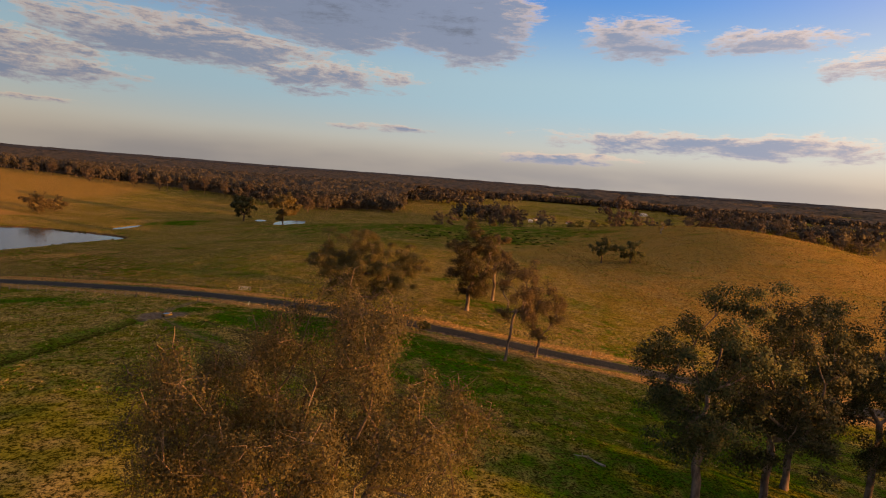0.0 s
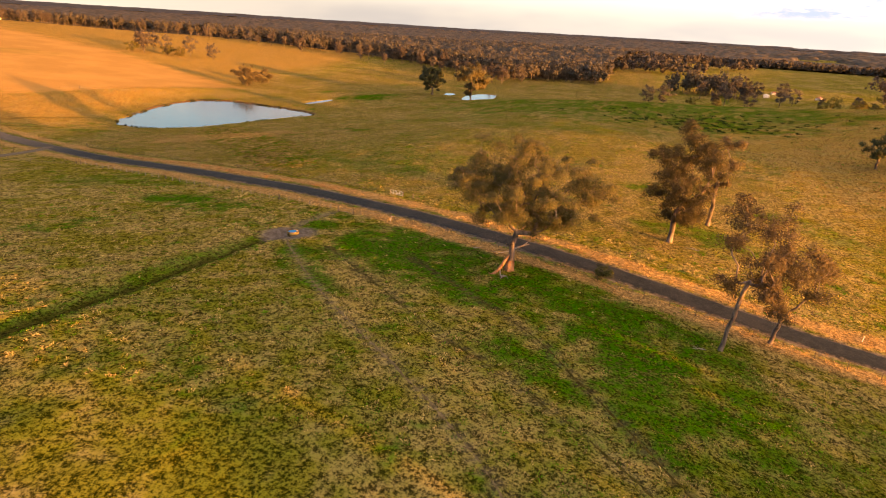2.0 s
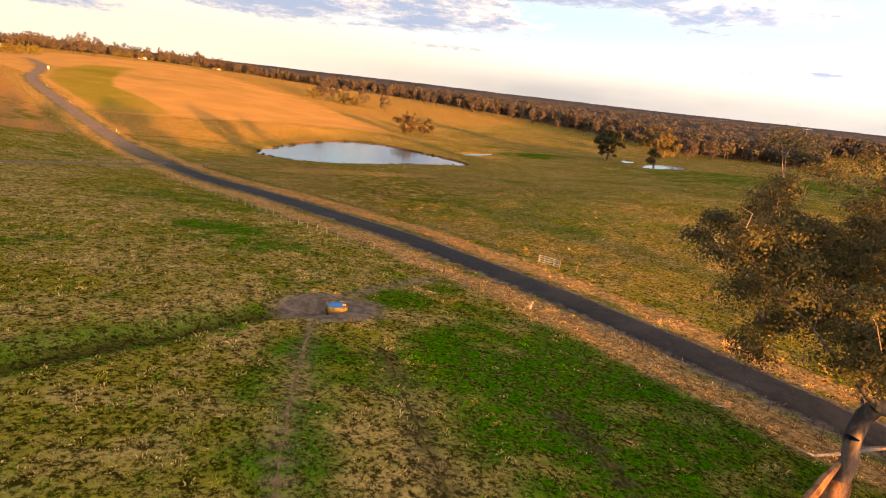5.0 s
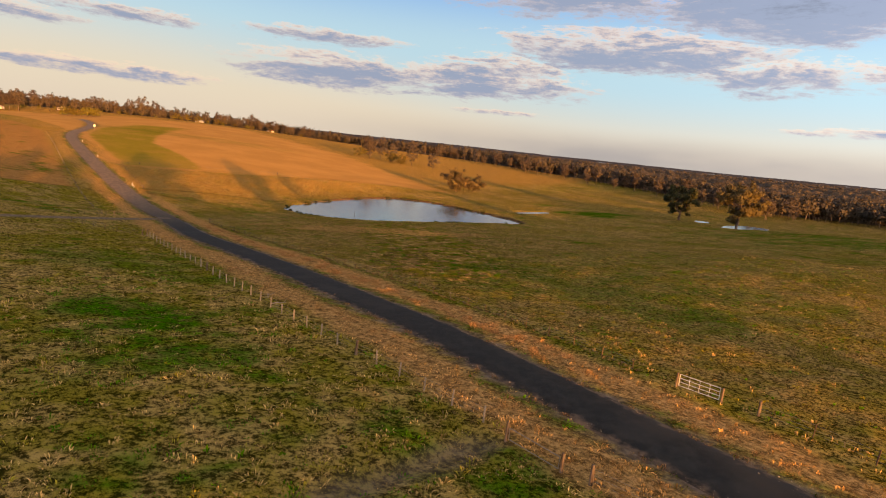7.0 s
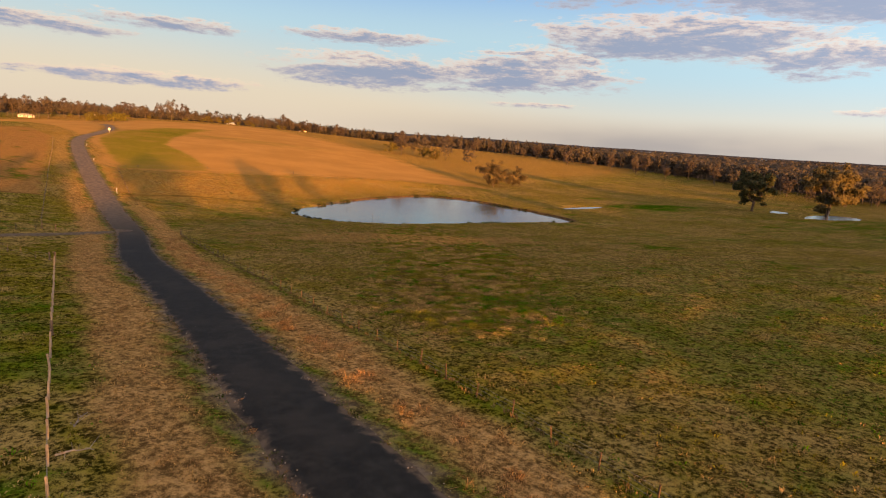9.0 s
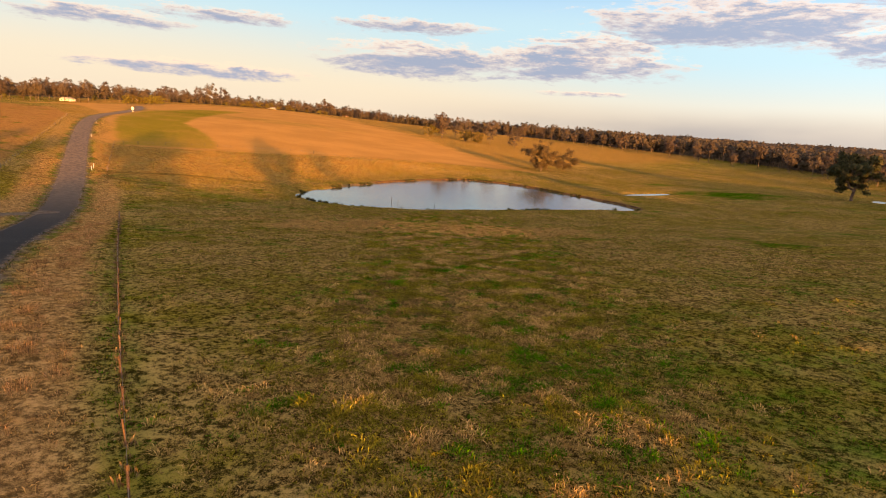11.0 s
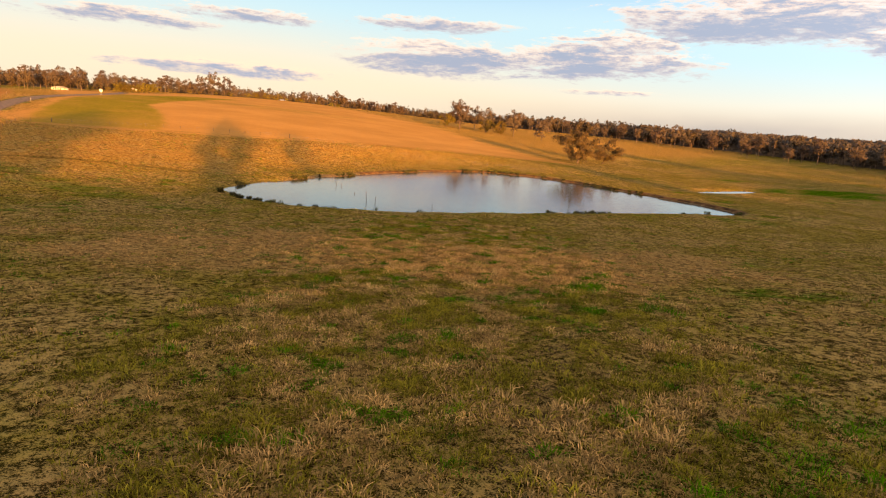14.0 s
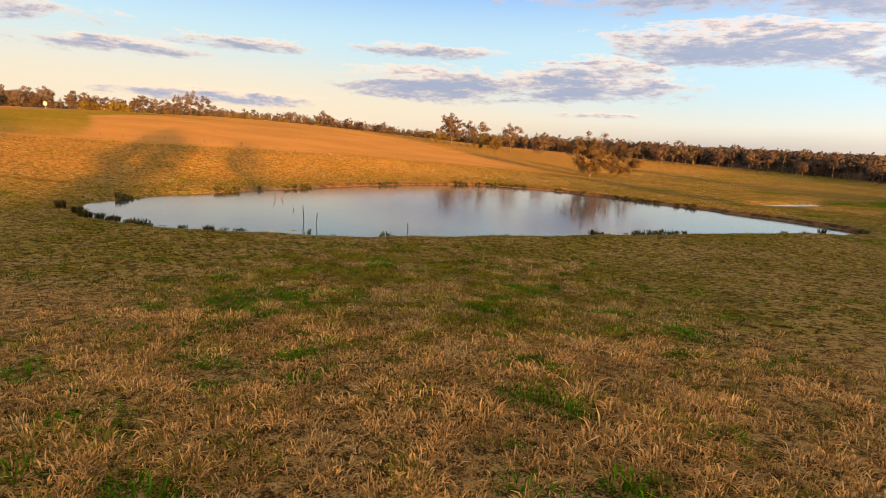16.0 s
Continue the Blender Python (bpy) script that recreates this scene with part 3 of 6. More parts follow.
SIGN_FACE = make_noisy("pale_sign_face", (0.70, 0.68, 0.52), (0.85, 0.82, 0.66), 3.0, 0.45, 0.05)
LEAF_GUM = make_leaf("gum_leaf", ((0.052, 0.052, 0.017), (0.086, 0.072, 0.026), (0.128, 0.094, 0.036)), 0.4)
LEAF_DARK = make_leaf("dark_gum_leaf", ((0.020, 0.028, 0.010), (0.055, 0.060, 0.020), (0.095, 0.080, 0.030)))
LEAF_BROWN = make_leaf("wispy_brown_leaf", ((0.070, 0.052, 0.023), (0.098, 0.071, 0.031), (0.130, 0.090, 0.040)), 0.35)
LEAF_WISPY = make_leaf("pale_wispy_leaf", ((0.066, 0.060, 0.024), (0.112, 0.096, 0.040), (0.168, 0.135, 0.058)), 0.45)
LEAF_BUSH = make_leaf("bush_leaf", ((0.025, 0.035, 0.010), (0.070, 0.085, 0.020), (0.130, 0.130, 0.035)))
LEAF_FAR = make_leaf("woodland_leaf", ((0.056, 0.047, 0.037), (0.064, 0.053, 0.042), (0.074, 0.060, 0.047)), 0.35)
LEAF_RIDGE = make_leaf("ridge_gum_leaf", ((0.070, 0.055, 0.042), (0.090, 0.070, 0.053), (0.112, 0.086, 0.064)), 0.3)
LEAF_OLIVE = make_leaf("olive_shrub_leaf", ((0.080, 0.068, 0.014), (0.135, 0.110, 0.020), (0.180, 0.142, 0.030)), 0.3)
WOOD_TOP = make_noisy("woodland_canopy_leaf", (0.040, 0.033, 0.025), (0.086, 0.067, 0.050), 0.16, 0.95, 0.6, 0, None, 1.0)
# blue-grey of distance haze painted into the ridge canopy colour
LEAF_HILLS = make_noisy("haze_tinted_forest_canopy", (0.034, 0.034, 0.038), (0.056, 0.050, 0.050), 0.02, 0.95, 0.0)
LEAF_VALLEY = make_noisy("brown_forest_canopy", (0.040, 0.033, 0.026), (0.105, 0.081, 0.060), 0.045, 0.95, 0.8, 0, None, 3.0)
BLADE = make_grass("pasture_blade")
WATER = make_water("pond_water", (0.030, 0.036, 0.032), 0.10, 2.5)
# the sky's blue reflection is painted into the trough water's base colour
WATER_TROUGH = make_water("sky_tinted_trough_water", (0.03, 0.17, 0.38), 0.05, 0.2)


# ---- mesh helpers ----
def mesh_arrays(name, verts, faces, mat, sides):
    """A mesh from arrays: all faces have the same number of sides."""
    me = bpy.data.meshes.new(name)
    verts, faces = np.asarray(verts, np.float32), np.asarray(faces, np.int32)
    me.vertices.add(len(verts))
    me.vertices.foreach_set("co", verts.ravel())
    me.loops.add(faces.size)
    me.loops.foreach_set("vertex_index", faces.ravel())
    me.polygons.add(len(faces))
    me.polygons.foreach_set("loop_start", np.arange(0, faces.size, sides, dtype=np.int32))
    me.update(calc_edges=True)
    me.validate()
    me.materials.append(mat)
    return me


def face_out(me, normals):
    """Leaves shaded by the roundness of the clump they belong to."""
    shade_smooth(me)
    me.normals_split_custom_set_from_vertices(normals)


def shade_smooth(me):
    me.polygons.foreach_set("use_smooth", np.ones(len(me.polygons), bool))


def part(name, bm, mat, parent, label=""):
    me = bm if isinstance(bm, bpy.types.Mesh) else bpy.data.meshes.new(name)
    if not isinstance(bm, bpy.types.Mesh):
        bm.to_mesh(me)
        bm.free()
        me.materials.append(mat)
    ob = new(name, me)
    ob.parent = parent
    return tagged(ob, label) if label else ob


def empty(name, m, label, category, group="", kind=""):
    ob = new(name)
    ob.matrix_world = m
    ob.empty_display_size = 0.2
    return tagged(ob, label, category, group, kind)


def tube(bm, points, radii, sides=6, cap=True):
    """A tapered tube along points, joined into bm."""
    rings = []
    points = [Vector(p) for p in points]
    for i, p in enumerate(points):
        d = (points[min(i + 1, len(points) - 1)] - points[max(i - 1, 0)]).normalized()
        a = d.cross(Vector((0.31, 0.95, 0.05)))
        if a.length < 1e-3:
            a = d.cross(Vector((1, 0, 0)))
        a.normalize()
        b = d.cross(a)
        rings.append([bm.verts.new(p + float(radii[i]) * (math.cos(k) * a + math.sin(k) * b)) for k in (2 * math.pi * s / sides for s in range(sides))])
    for r, s in zip(rings[:-1], rings[1:]):
        for k in range(sides):
            bm.faces.new((r[k], r[(k + 1) % sides], s[(k + 1) % sides], s[k]))
    if cap:
        bm.faces.new(rings[0][::-1]), bm.faces.new(rings[-1])
    return bm


def box(bm, size, at=(0, 0, 0), bevel=0.0, turn=0.0):
    got = bmesh.ops.create_cube(bm, size=1.0, matrix=Matrix.Translation(at) @ Matrix.Rotation(turn, 4, "Z") @ Matrix.Diagonal((*size, 1)))
    if bevel:
        edges = list({e for v in got["verts"] for e in v.link_edges})
        bmesh.ops.bevel(bm, geom=edges, offset=bevel, segments=1, affect="EDGES")
    return bm


# ---- the land itself ----
def spread(lo, hi, step, out_lo, out_hi, grow=1.11):
    mid = list(np.arange(lo, hi + step, step))
    a, s = [], step
    v = lo
    while v > out_lo:
        s *= grow
        v -= s
        a.append(v)
    b, s = [], step
    v = mid[-1]
    while v < out_hi:
        s *= grow
        v += s
        b.append(v)
    return np.array(a[::-1] + mid + b)


def build_land():
    gx, gy = spread(-292, 72, 1.3, -4900, 4900), spread(82, 412, 1.3, -1500, 4950)
    gx = np.concatenate([spread(-536, -294, 3.0, -4900, -536), gx[gx > -292.5]])
    gx = gx[np.r_[True, np.diff(gx) > 0.2]]
    X, Y = np.meshgrid(gx, gy)
    x, y = X.ravel(), Y.ravel()
    z = ground(x, y)
    nx, ny = len(gx), len(gy)
    i = (np.arange(ny - 1)[:, None] * nx + np.arange(nx - 1)[None]).ravel()
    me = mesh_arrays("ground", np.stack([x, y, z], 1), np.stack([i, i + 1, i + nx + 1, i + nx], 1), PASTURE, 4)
    shade_smooth(me)
    lush, bare, dry, verge = covers(x, y)
    a = me.color_attributes.new("cover", "FLOAT_COLOR", "POINT")
    a.data.foreach_set("color", np.stack([lush, bare, dry, verge], 1).astype(np.float32).ravel())
    c = me.color_attributes.new("crop", "FLOAT_COLOR", "POINT")
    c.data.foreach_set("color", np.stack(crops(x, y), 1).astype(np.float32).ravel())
    b = me.attributes.new("thatch", "FLOAT", "POINT")
    b.data.foreach_set("value", np.maximum(smooth(17, 8, windowed(x, y, DENSE, 20)[0]), 0.55 * smooth(0, 12, y - (201 - 0.29 * (x + 100))) * (np.abs(x + 130) < 190) * (1 - np.maximum(lush, dry))).astype(np.float32))
    tagged(new("ground", me), "rolling pasture of dry straw-coloured grass with lush green patches", "ground", kind="structure")


def ribbon(name, line, half, lift, mat, label):
    """A road surface that follows the land, crowned in the middle, with ragged edges."""
    line = curve_points([tuple(p) for p in line], 2.5)
    d = np.gradient(line, axis=0)
    d /= np.linalg.norm(d, axis=1)[:, None] + 1e-9
    nrm = np.stack([-d[:, 1], d[:, 0]], 1)
    offs = np.linspace(-1, 1, 9)
    verts = []
    for k, o in enumerate(offs):
        wob = (ripple(line[:, 0] * 1.0, line[:, 1] * 1.0, 2.2, 50 + k) - 0.5) * 0.5 if abs(o) == 1 else 0
        p = line + nrm * (o * half + np.sign(o) * wob)[:, None] if abs(o) == 1 else line + nrm * (o * half)
        z = swell(line[:, 0], line[:, 1]) + lift + 0.06 * (1 - o * o) - (0.12 if abs(o) == 1 else 0)
        verts.append(np.stack([p[:, 0], p[:, 1], z], 1))
    v = np.stack(verts, 1).reshape(-1, 3)
    n, c = len(line), len(offs)
    i = (np.arange(n - 1)[:, None] * c + np.arange(c - 1)[None]).ravel()
    me = mesh_arrays(name, v, np.stack([i, i + 1, i + c + 1, i + c], 1)[:, ::-1], mat, 4)
    shade_smooth(me)
    me.attributes.new("across", "FLOAT", "POINT").data.foreach_set("value", np.tile(np.abs(offs), n).astype(np.float32))
    tagged(new(name, me), label, "road", kind="structure")


def water_sheet(name, outline, z, mat, label, category):
    bm = bmesh.new()
    f = bm.faces.new([bm.verts.new((*p, z)) for p in outline])
    if f.normal.z < 0:
        f.normal_flip()
    bmesh.ops.triangulate(bm, faces=bm.faces[:])
    me = bpy.data.meshes.new(name)
    bm.to_mesh(me), bm.free()
    me.materials.append(mat)
    tagged(new(name, me), label, category, kind="structure")


build_land()
ribbon("road", ROAD, ROAD_HALF, 0.06, ASPHALT, "narrow dark worn asphalt country road with ragged dusty edges")
for half, wear, line in TRACKS[:3]:
    line = curve_points(line, 1.0)
    d = np.gradient(line, axis=0)
    d /= np.linalg.norm(d, axis=1)[:, None] + 1e-9
    nrm = np.stack([-d[:, 1], d[:, 0]], 1)
    wide = half * (0.15 + 1.0 * ripple(line[:, 0], line[:, 1], 3.0, 57)) * max(wear, 0.75)
    rows = [line + nrm * (o * wide + 0.25 * (ripple(line[:, 0], line[:, 1], 2.0, 58) - 0.5))[:, None] for o in (-1, 0, 1)]
    v = np.stack([np.c_[p, ground(p[:, 0], p[:, 1]) + lift] for p, lift in zip(rows, (0.02, 0.12, 0.02))], 1).reshape(-1, 3)
    i = (np.arange(len(line) - 1)[:, None] * 3 + np.arange(2)[None]).ravel()
    me = mesh_arrays("cattle_track", v, np.stack([i, i + 3, i + 4, i + 1], 1), DIRT if wear > 0.9 else RUT, 4)
    shade_smooth(me)
    tagged(new("cattle_track", me), "narrow trodden cattle track across the pasture", "path", kind="structure")
ribbon("side_road", SIDE_ROAD, 1.6, 0.0, GRAVEL, "short gravelled farm entrance off the road")
centre = pond_line.mean(0)
water_sheet("pond_water", [tuple(centre + (p - centre) * 1.03) for p in pond_line[:-1]], 0.0, WATER, "still farm pond reflecting the pale evening sky", "pond")
for p in PUDDLES:
    ring = []
    for k in np.arange(28) * 2 * math.pi / 28:
        u, v = 1.15 * p[2] * math.cos(k), 1.15 * p[3] * math.sin(k)
        ring.append((p[0] + u * math.cos(p[4]) - v * math.sin(p[4]), p[1] + u * math.sin(p[4]) + v * math.cos(p[4])))
    water_sheet("shallow_water", ring, p[5], WATER, "shallow sheet of water lying in the pasture", "water")


# ---- trees ----
def grow(seed, height, radius, bottom, clumps, lean=(0, 0), fork=0.42, trunk=0.45, squash=0.8, leaves=260, leaf=0.32, clump=1.5, spread_=(0, 0), droop=0.5, lumps=13, sides=6, broad=1.0, dome=0.0, twigs=0):
    """Trunk mesh and crown mesh of a tree whose foot is the origin."""
    rng = np.random.default_rng(seed)
    top = np.array([lean[0], lean[1], height * fork])
    nodes, parent = [np.zeros(3)], [-1]

    def add(p, par):
        nodes.append(np.asarray(p, float)), parent.append(par)
        return len(nodes) - 1

    last = 0
    for k in range(1, 7):
        f = k / 6
        last = add(top * f + np.r_[rng.normal(0, 0.012 * height, 2) * f, 0], last)
    first_fork = max(1, last - 3)
    centre = np.array([lean[0] * 1.6 + spread_[0], lean[1] * 1.6 + spread_[1], (height + bottom) / 2])
    half = np.array([radius, radius, (height - bottom) / 2])
    masses, tries = [], 0
    while len(masses) < lumps and tries < 4000:
        tries += 1
        q = rng.uniform(-1, 1, 3)
        n = np.linalg.norm(q)
        if n > 1 or n < 0.45:
            continue
        q[:2] *= 0.9 + 0.1 * q[2] if q[2] < 0 else 1 - 0.3 * q[2] ** 2
        c = centre + q * half * rng.uniform(0.70, 1.0)
        if all(np.linalg.norm((c - k[0]) / half) > 0.46 * (1 + 0.5 * (tries < 2500)) for k in masses):
            masses.append((c, rng.uniform(0.20, 0.36)))
    heads, tries = [], 0
    while len(heads) < clumps and tries < 8000:
        tries += 1
        c, s = masses[int(rng.integers(0, len(masses)))]
        q = rng.normal(0, 0.5, 3)
        p = c + q * s * np.array([radius, radius, max(radius * 0.75, half[2] * 0.5)])
        if p[2] < height * 0.16:
            continue
        if all(np.linalg.norm((p - h) * (1, 1, 1.3)) > clump * 0.72 for h in heads):
            heads.append(p)
    heads.sort(key=lambda c: np.linalg.norm(c - nodes[last]))
    ends = []
    for c in heads:
        best, cost = first_fork, 1e9
        for i in range(first_fork, len(nodes)):
            dv = c - nodes[i]
            dist = np.linalg.norm(dv)
            up = dv[2] / (dist + 1e-6)
            away = np.linalg.norm(nodes[i] - nodes[last])
            s = dist * (1.25 - 0.45 * up) + 0.28 * away
            if s < cost:
                best, cost = i, s
        a = nodes[best]
        par = best
        n = max(2, int(np.linalg.norm(c - a) / (height * 0.06)))
        for k in range(1, n + 1):
            f = k / n
            bow = np.array([0, 0, 0.10 * np.linalg.norm(c - a) * math.sin(math.pi * f)])
            par = add(a + (c - a) * f + bow + rng.normal(0, 0.018 * height * (1 - f * 0.6), 3) * (k < n), par)
        ends.append(par)
    load = np.zeros(len(nodes))
    for e in ends:
        i = e
        while i >= 0:
            load[i] += 1
            i = parent[i]
    rad = trunk * np.sqrt(np.maximum(load, 0.6) / max(load[0], 1)) ** 1.15
    rad[0] *= 1.35
    V, F = [], []
    for i in range(1, len(nodes)):
        a, b = nodes[parent[i]], nodes[i]
        d = b - a
        L = np.linalg.norm(d)
        if L < 1e-4:
            continue
        d /= L
        u = np.cross(d, (0.3, 0.9, 0.1))
        u /= np.linalg.norm(u) + 1e-9
        v = np.cross(d, u)
        ra = min(rad[parent[i]], rad[i] * 1.35) if parent[i] > 0 else rad[0]
        base = len(V)
        ang = np.arange(sides) * 2 * math.pi / sides
        for c, r in ((a, ra), (b + d * 0.03, rad[i])):
            for t in ang:
                V.append(c + r * (math.cos(t) * u + math.sin(t) * v))
        for k in range(sides):
            F.append((base + k, base + (k + 1) % sides, base + sides + (k + 1) % sides, base + sides + k))
    heads = np.array([nodes[e] for e in ends])
    # bare twigs fray each clump
    for h in heads:
        for k in range(twigs):
            d = rng.normal(0, 1, 3)
            d[2] = abs(d[2]) * 0.7
            d *= clump * rng.uniform(0.7, 1.25) / (np.linalg.norm(d) + 1e-6)
            base = len(V)
            mid = h + d * 0.55 + rng.normal(0, 0.16 * clump, 3)
            for c, w_ in ((h, 0.045), (mid, 0.03), (h + d, 0.012)):
                for t in (0.0, 2.09, 4.19):
                    V.append(c + w_ * np.array([math.cos(t), math.sin(t), 0.4 * math.sin(t)]))
            for o in (0, 3):
                for t in range(3):
                    F.append((base + o + t, base + o + (t + 1) % 3, base + o + 3 + (t + 1) % 3, base + o + 3 + t))
    n = len(heads) * leaves
    who = np.repeat(np.arange(len(heads)), leaves)
    size = (clump * (0.75 + 0.5 * rng.random(len(heads))))[who]
    q = rng.normal(0, 1, (n, 3))
    q /= np.linalg.norm(q, axis=1)[:, None]
    q *= (rng.random(n) ** 0.42)[:, None]
    q[:, 2] = np.where(rng.random(n) < dome, np.abs(q[:, 2]), q[:, 2])
    lump = 0.7 + 0.6 * rng.random((len(heads), 3))
    p = heads[who] + q * size[:, None] * lump[who] * (1, 1, squash)
    p[:, 2] -= droop * rng.random(n) * size * (np.hypot(q[:, 0], q[:, 1]))
    facing = q / (np.linalg.norm(q, axis=1)[:, None] + 1e-6) * 1.2 + rng.normal(0, 0.55, (n, 3)) + 0.35 * (p - centre) / (np.linalg.norm(p - centre, axis=1)[:, None] + 1e-6)
    facing /= np.linalg.norm(facing, axis=1)[:, None]
    along = rng.normal(0, 1, (n, 3))
    along[:, 2] -= 0.9 * droop
    side = np.cross(facing, along)
    side /= np.linalg.norm(side, axis=1)[:, None] + 1e-9
    along = np.cross(side, facing)
    ln = (leaf * (0.6 + 0.8 * rng.random(n)))[:, None]
    wd = broad * ln * (0.30 + 0.2 * rng.random(n))[:, None]
    quad = np.stack([p, p + along * ln * 0.5 + side * wd, p + along * ln, p + along * ln * 0.5 - side * wd], 1).reshape(-1, 3)
    out = (p - centre) / half
    out /= np.linalg.norm(out, axis=1)[:, None] + 1e-6
    soft = (q / (np.linalg.norm(q, axis=1)[:, None] + 1e-6) + 0.55 * out) * (1, 1, 0.62) + rng.normal(0, 0.20, (n, 3))
    soft /= np.linalg.norm(soft, axis=1)[:, None]
    return np.array(V), np.array(F), quad, np.arange(4 * n).reshape(-1, 4)[:, ::-1], np.repeat(soft, 4, 0)


def crown_mesh(Q, G, N, mat):
    me = mesh_arrays("crown", Q, G, mat, 4)
    face_out(me, N)
    return me


def tree(name, m, bark, leafmat, label, category="tree", group="", **shape):
    V, F, Q, G, N = grow(**shape)
    ob = empty(name, m, label, category, group)
    tm = mesh_arrays("trunk", V, F, bark, 4)
    shade_smooth(tm)
    part("trunk", tm, None, ob)
    part("crown", crown_mesh(Q, G, N, leafmat), None, ob)
    return ob


def stand(x, y, turn=0.0, sink=0.15, scale=1.0):
    return pose(x, y, z_at(x, y) - sink, 0, 0, turn) @ Matrix.Scale(scale, 4)


old_gum = tree("gum_tree", stand(-11, 143), BARK_PALE, LEAF_GUM, "broad old gum tree with pale torn trunk beside the road", seed=3, height=23.0, radius=14.2, bottom=8.6, clumps=195,
               fork=0.34, trunk=0.56, leaves=740, leaf=0.18, clump=1.85, squash=0.62, dome=0.6, twigs=4, spread_=(1.0, 2.2), lean=(0.8, 0.4), lumps=30, sides=8)
tree("gum_tree", stand(21.7, 184), BARK_PALE, LEAF_GUM, "tall dense gum tree with a reddish trunk on the slope", seed=8, height=30.0, radius=8.8, bottom=3.0, clumps=140,
     fork=0.36, trunk=0.62, leaves=430, leaf=0.25, clump=1.9, squash=0.7, dome=0.5, twigs=2, lean=(0.8, 0.2), lumps=24)
tree("gum_tree", stand(33, 204), BARK_PALE, LEAF_BROWN, "slender gum tree with sparse olive crown", seed=12, height=26.0, radius=5.4, bottom=8.0, clumps=40,
     fork=0.45, trunk=0.5, leaves=240, leaf=0.28, clump=1.4, dome=0.4, twigs=2, lumps=9)
tree("gum_tree", stand(24.9, 128.6), BARK_PALE, LEAF_BROWN, "slender leaning gum tree with pale bare trunk and thin brown crown", seed=21, height=25.5, radius=7.2, bottom=9.0, clumps=72,
     fork=0.48, trunk=0.31, leaves=250, leaf=0.21, clump=1.4, dome=0.4, twigs=3, lean=(1.3, -0.4), spread_=(-0.8, 0.4), lumps=14)
tree("gum_tree", stand(34, 136.8), BARK_PALE, LEAF_BROWN, "low forked gum tree with thin brown crown", seed=25, height=17.4, radius=7.0, bottom=5.2, clumps=72,
     fork=0.28, trunk=0.34, leaves=240, leaf=0.21, clump=1.35, dome=0.4, twigs=3, lean=(0.4, 0.0), lumps=9)
tree("she_oak", stand(-5.6, 38.6), BARK_WISPY, LEAF_WISPY, "large spreading wispy brown tree with forked brown trunk", seed=33, height=27.2, radius=11.8, bottom=8.0, clumps=200, spread_=(-0.8, 0.4),
     fork=0.36, trunk=0.62, leaves=720, leaf=0.17, clump=1.65, droop=1.2, squash=0.85, twigs=3, lumps=34, broad=0.72)
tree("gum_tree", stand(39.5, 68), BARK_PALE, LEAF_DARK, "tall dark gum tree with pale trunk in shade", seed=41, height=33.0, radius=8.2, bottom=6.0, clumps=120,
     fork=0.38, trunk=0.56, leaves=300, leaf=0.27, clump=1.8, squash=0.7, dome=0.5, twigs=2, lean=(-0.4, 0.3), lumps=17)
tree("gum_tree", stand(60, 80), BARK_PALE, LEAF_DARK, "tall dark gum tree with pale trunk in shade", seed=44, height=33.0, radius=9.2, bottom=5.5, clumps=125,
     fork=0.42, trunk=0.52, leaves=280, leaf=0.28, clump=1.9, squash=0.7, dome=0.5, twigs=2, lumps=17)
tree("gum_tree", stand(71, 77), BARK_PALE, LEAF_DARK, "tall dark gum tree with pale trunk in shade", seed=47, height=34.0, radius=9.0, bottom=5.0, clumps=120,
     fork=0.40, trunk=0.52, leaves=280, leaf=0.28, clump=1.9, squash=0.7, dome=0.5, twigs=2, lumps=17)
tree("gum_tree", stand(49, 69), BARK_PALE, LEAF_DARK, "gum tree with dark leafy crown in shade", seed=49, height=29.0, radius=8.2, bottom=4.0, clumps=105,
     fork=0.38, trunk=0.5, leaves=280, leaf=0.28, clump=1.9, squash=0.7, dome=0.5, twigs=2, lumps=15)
tree("shrub", stand(6.4, 149.3), BARK_DARK, LEAF_BUSH, "small dark green bush at the road edge", "bush", seed=52, height=3.6, radius=1.9, bottom=0.5, clumps=22,
     fork=0.3, trunk=0.09, leaves=150, leaf=0.16, clump=0.6, lumps=9)
tree("oak_tree", stand(104, 297), BARK_DARK, LEAF_DARK, "round dark tree standing alone on the brown slope", group="pair of trees on the slope", seed=55, height=13.8, radius=6.6, bottom=3.4, clumps=44,
     fork=0.3, trunk=0.42, leaves=170, leaf=0.42, clump=1.4, lumps=10)
tree("oak_tree", stand(118.2, 293.8), BARK_DARK, LEAF_DARK, "round dark tree standing alone on the brown slope", group="pair of trees on the slope", seed=58, height=11.4, radius=7.4, bottom=2.8, clumps=46,
     fork=0.28, trunk=0.42, leaves=170, leaf=0.42, clump=1.4, lumps=11)
tree("dead_bush", stand(177, 392), DEAD_WOOD, LEAF_BROWN, "half-dead bush with pale bare limbs", "bush", seed=60, height=9.0, radius=4.0, bottom=3.0, clumps=12,
     fork=0.3, trunk=0.4, leaves=40, leaf=0.5, clump=1.2, lumps=6)
tree("fig_tree", stand(-152, 556), BARK_DARK, LEAF_DARK, "dense dark green tree beside shallow water", seed=63, height=27.0, radius=12.0, bottom=3.0, clumps=90,
     fork=0.25, trunk=0.8, leaves=150, leaf=0.8, clump=2.1, lumps=18)
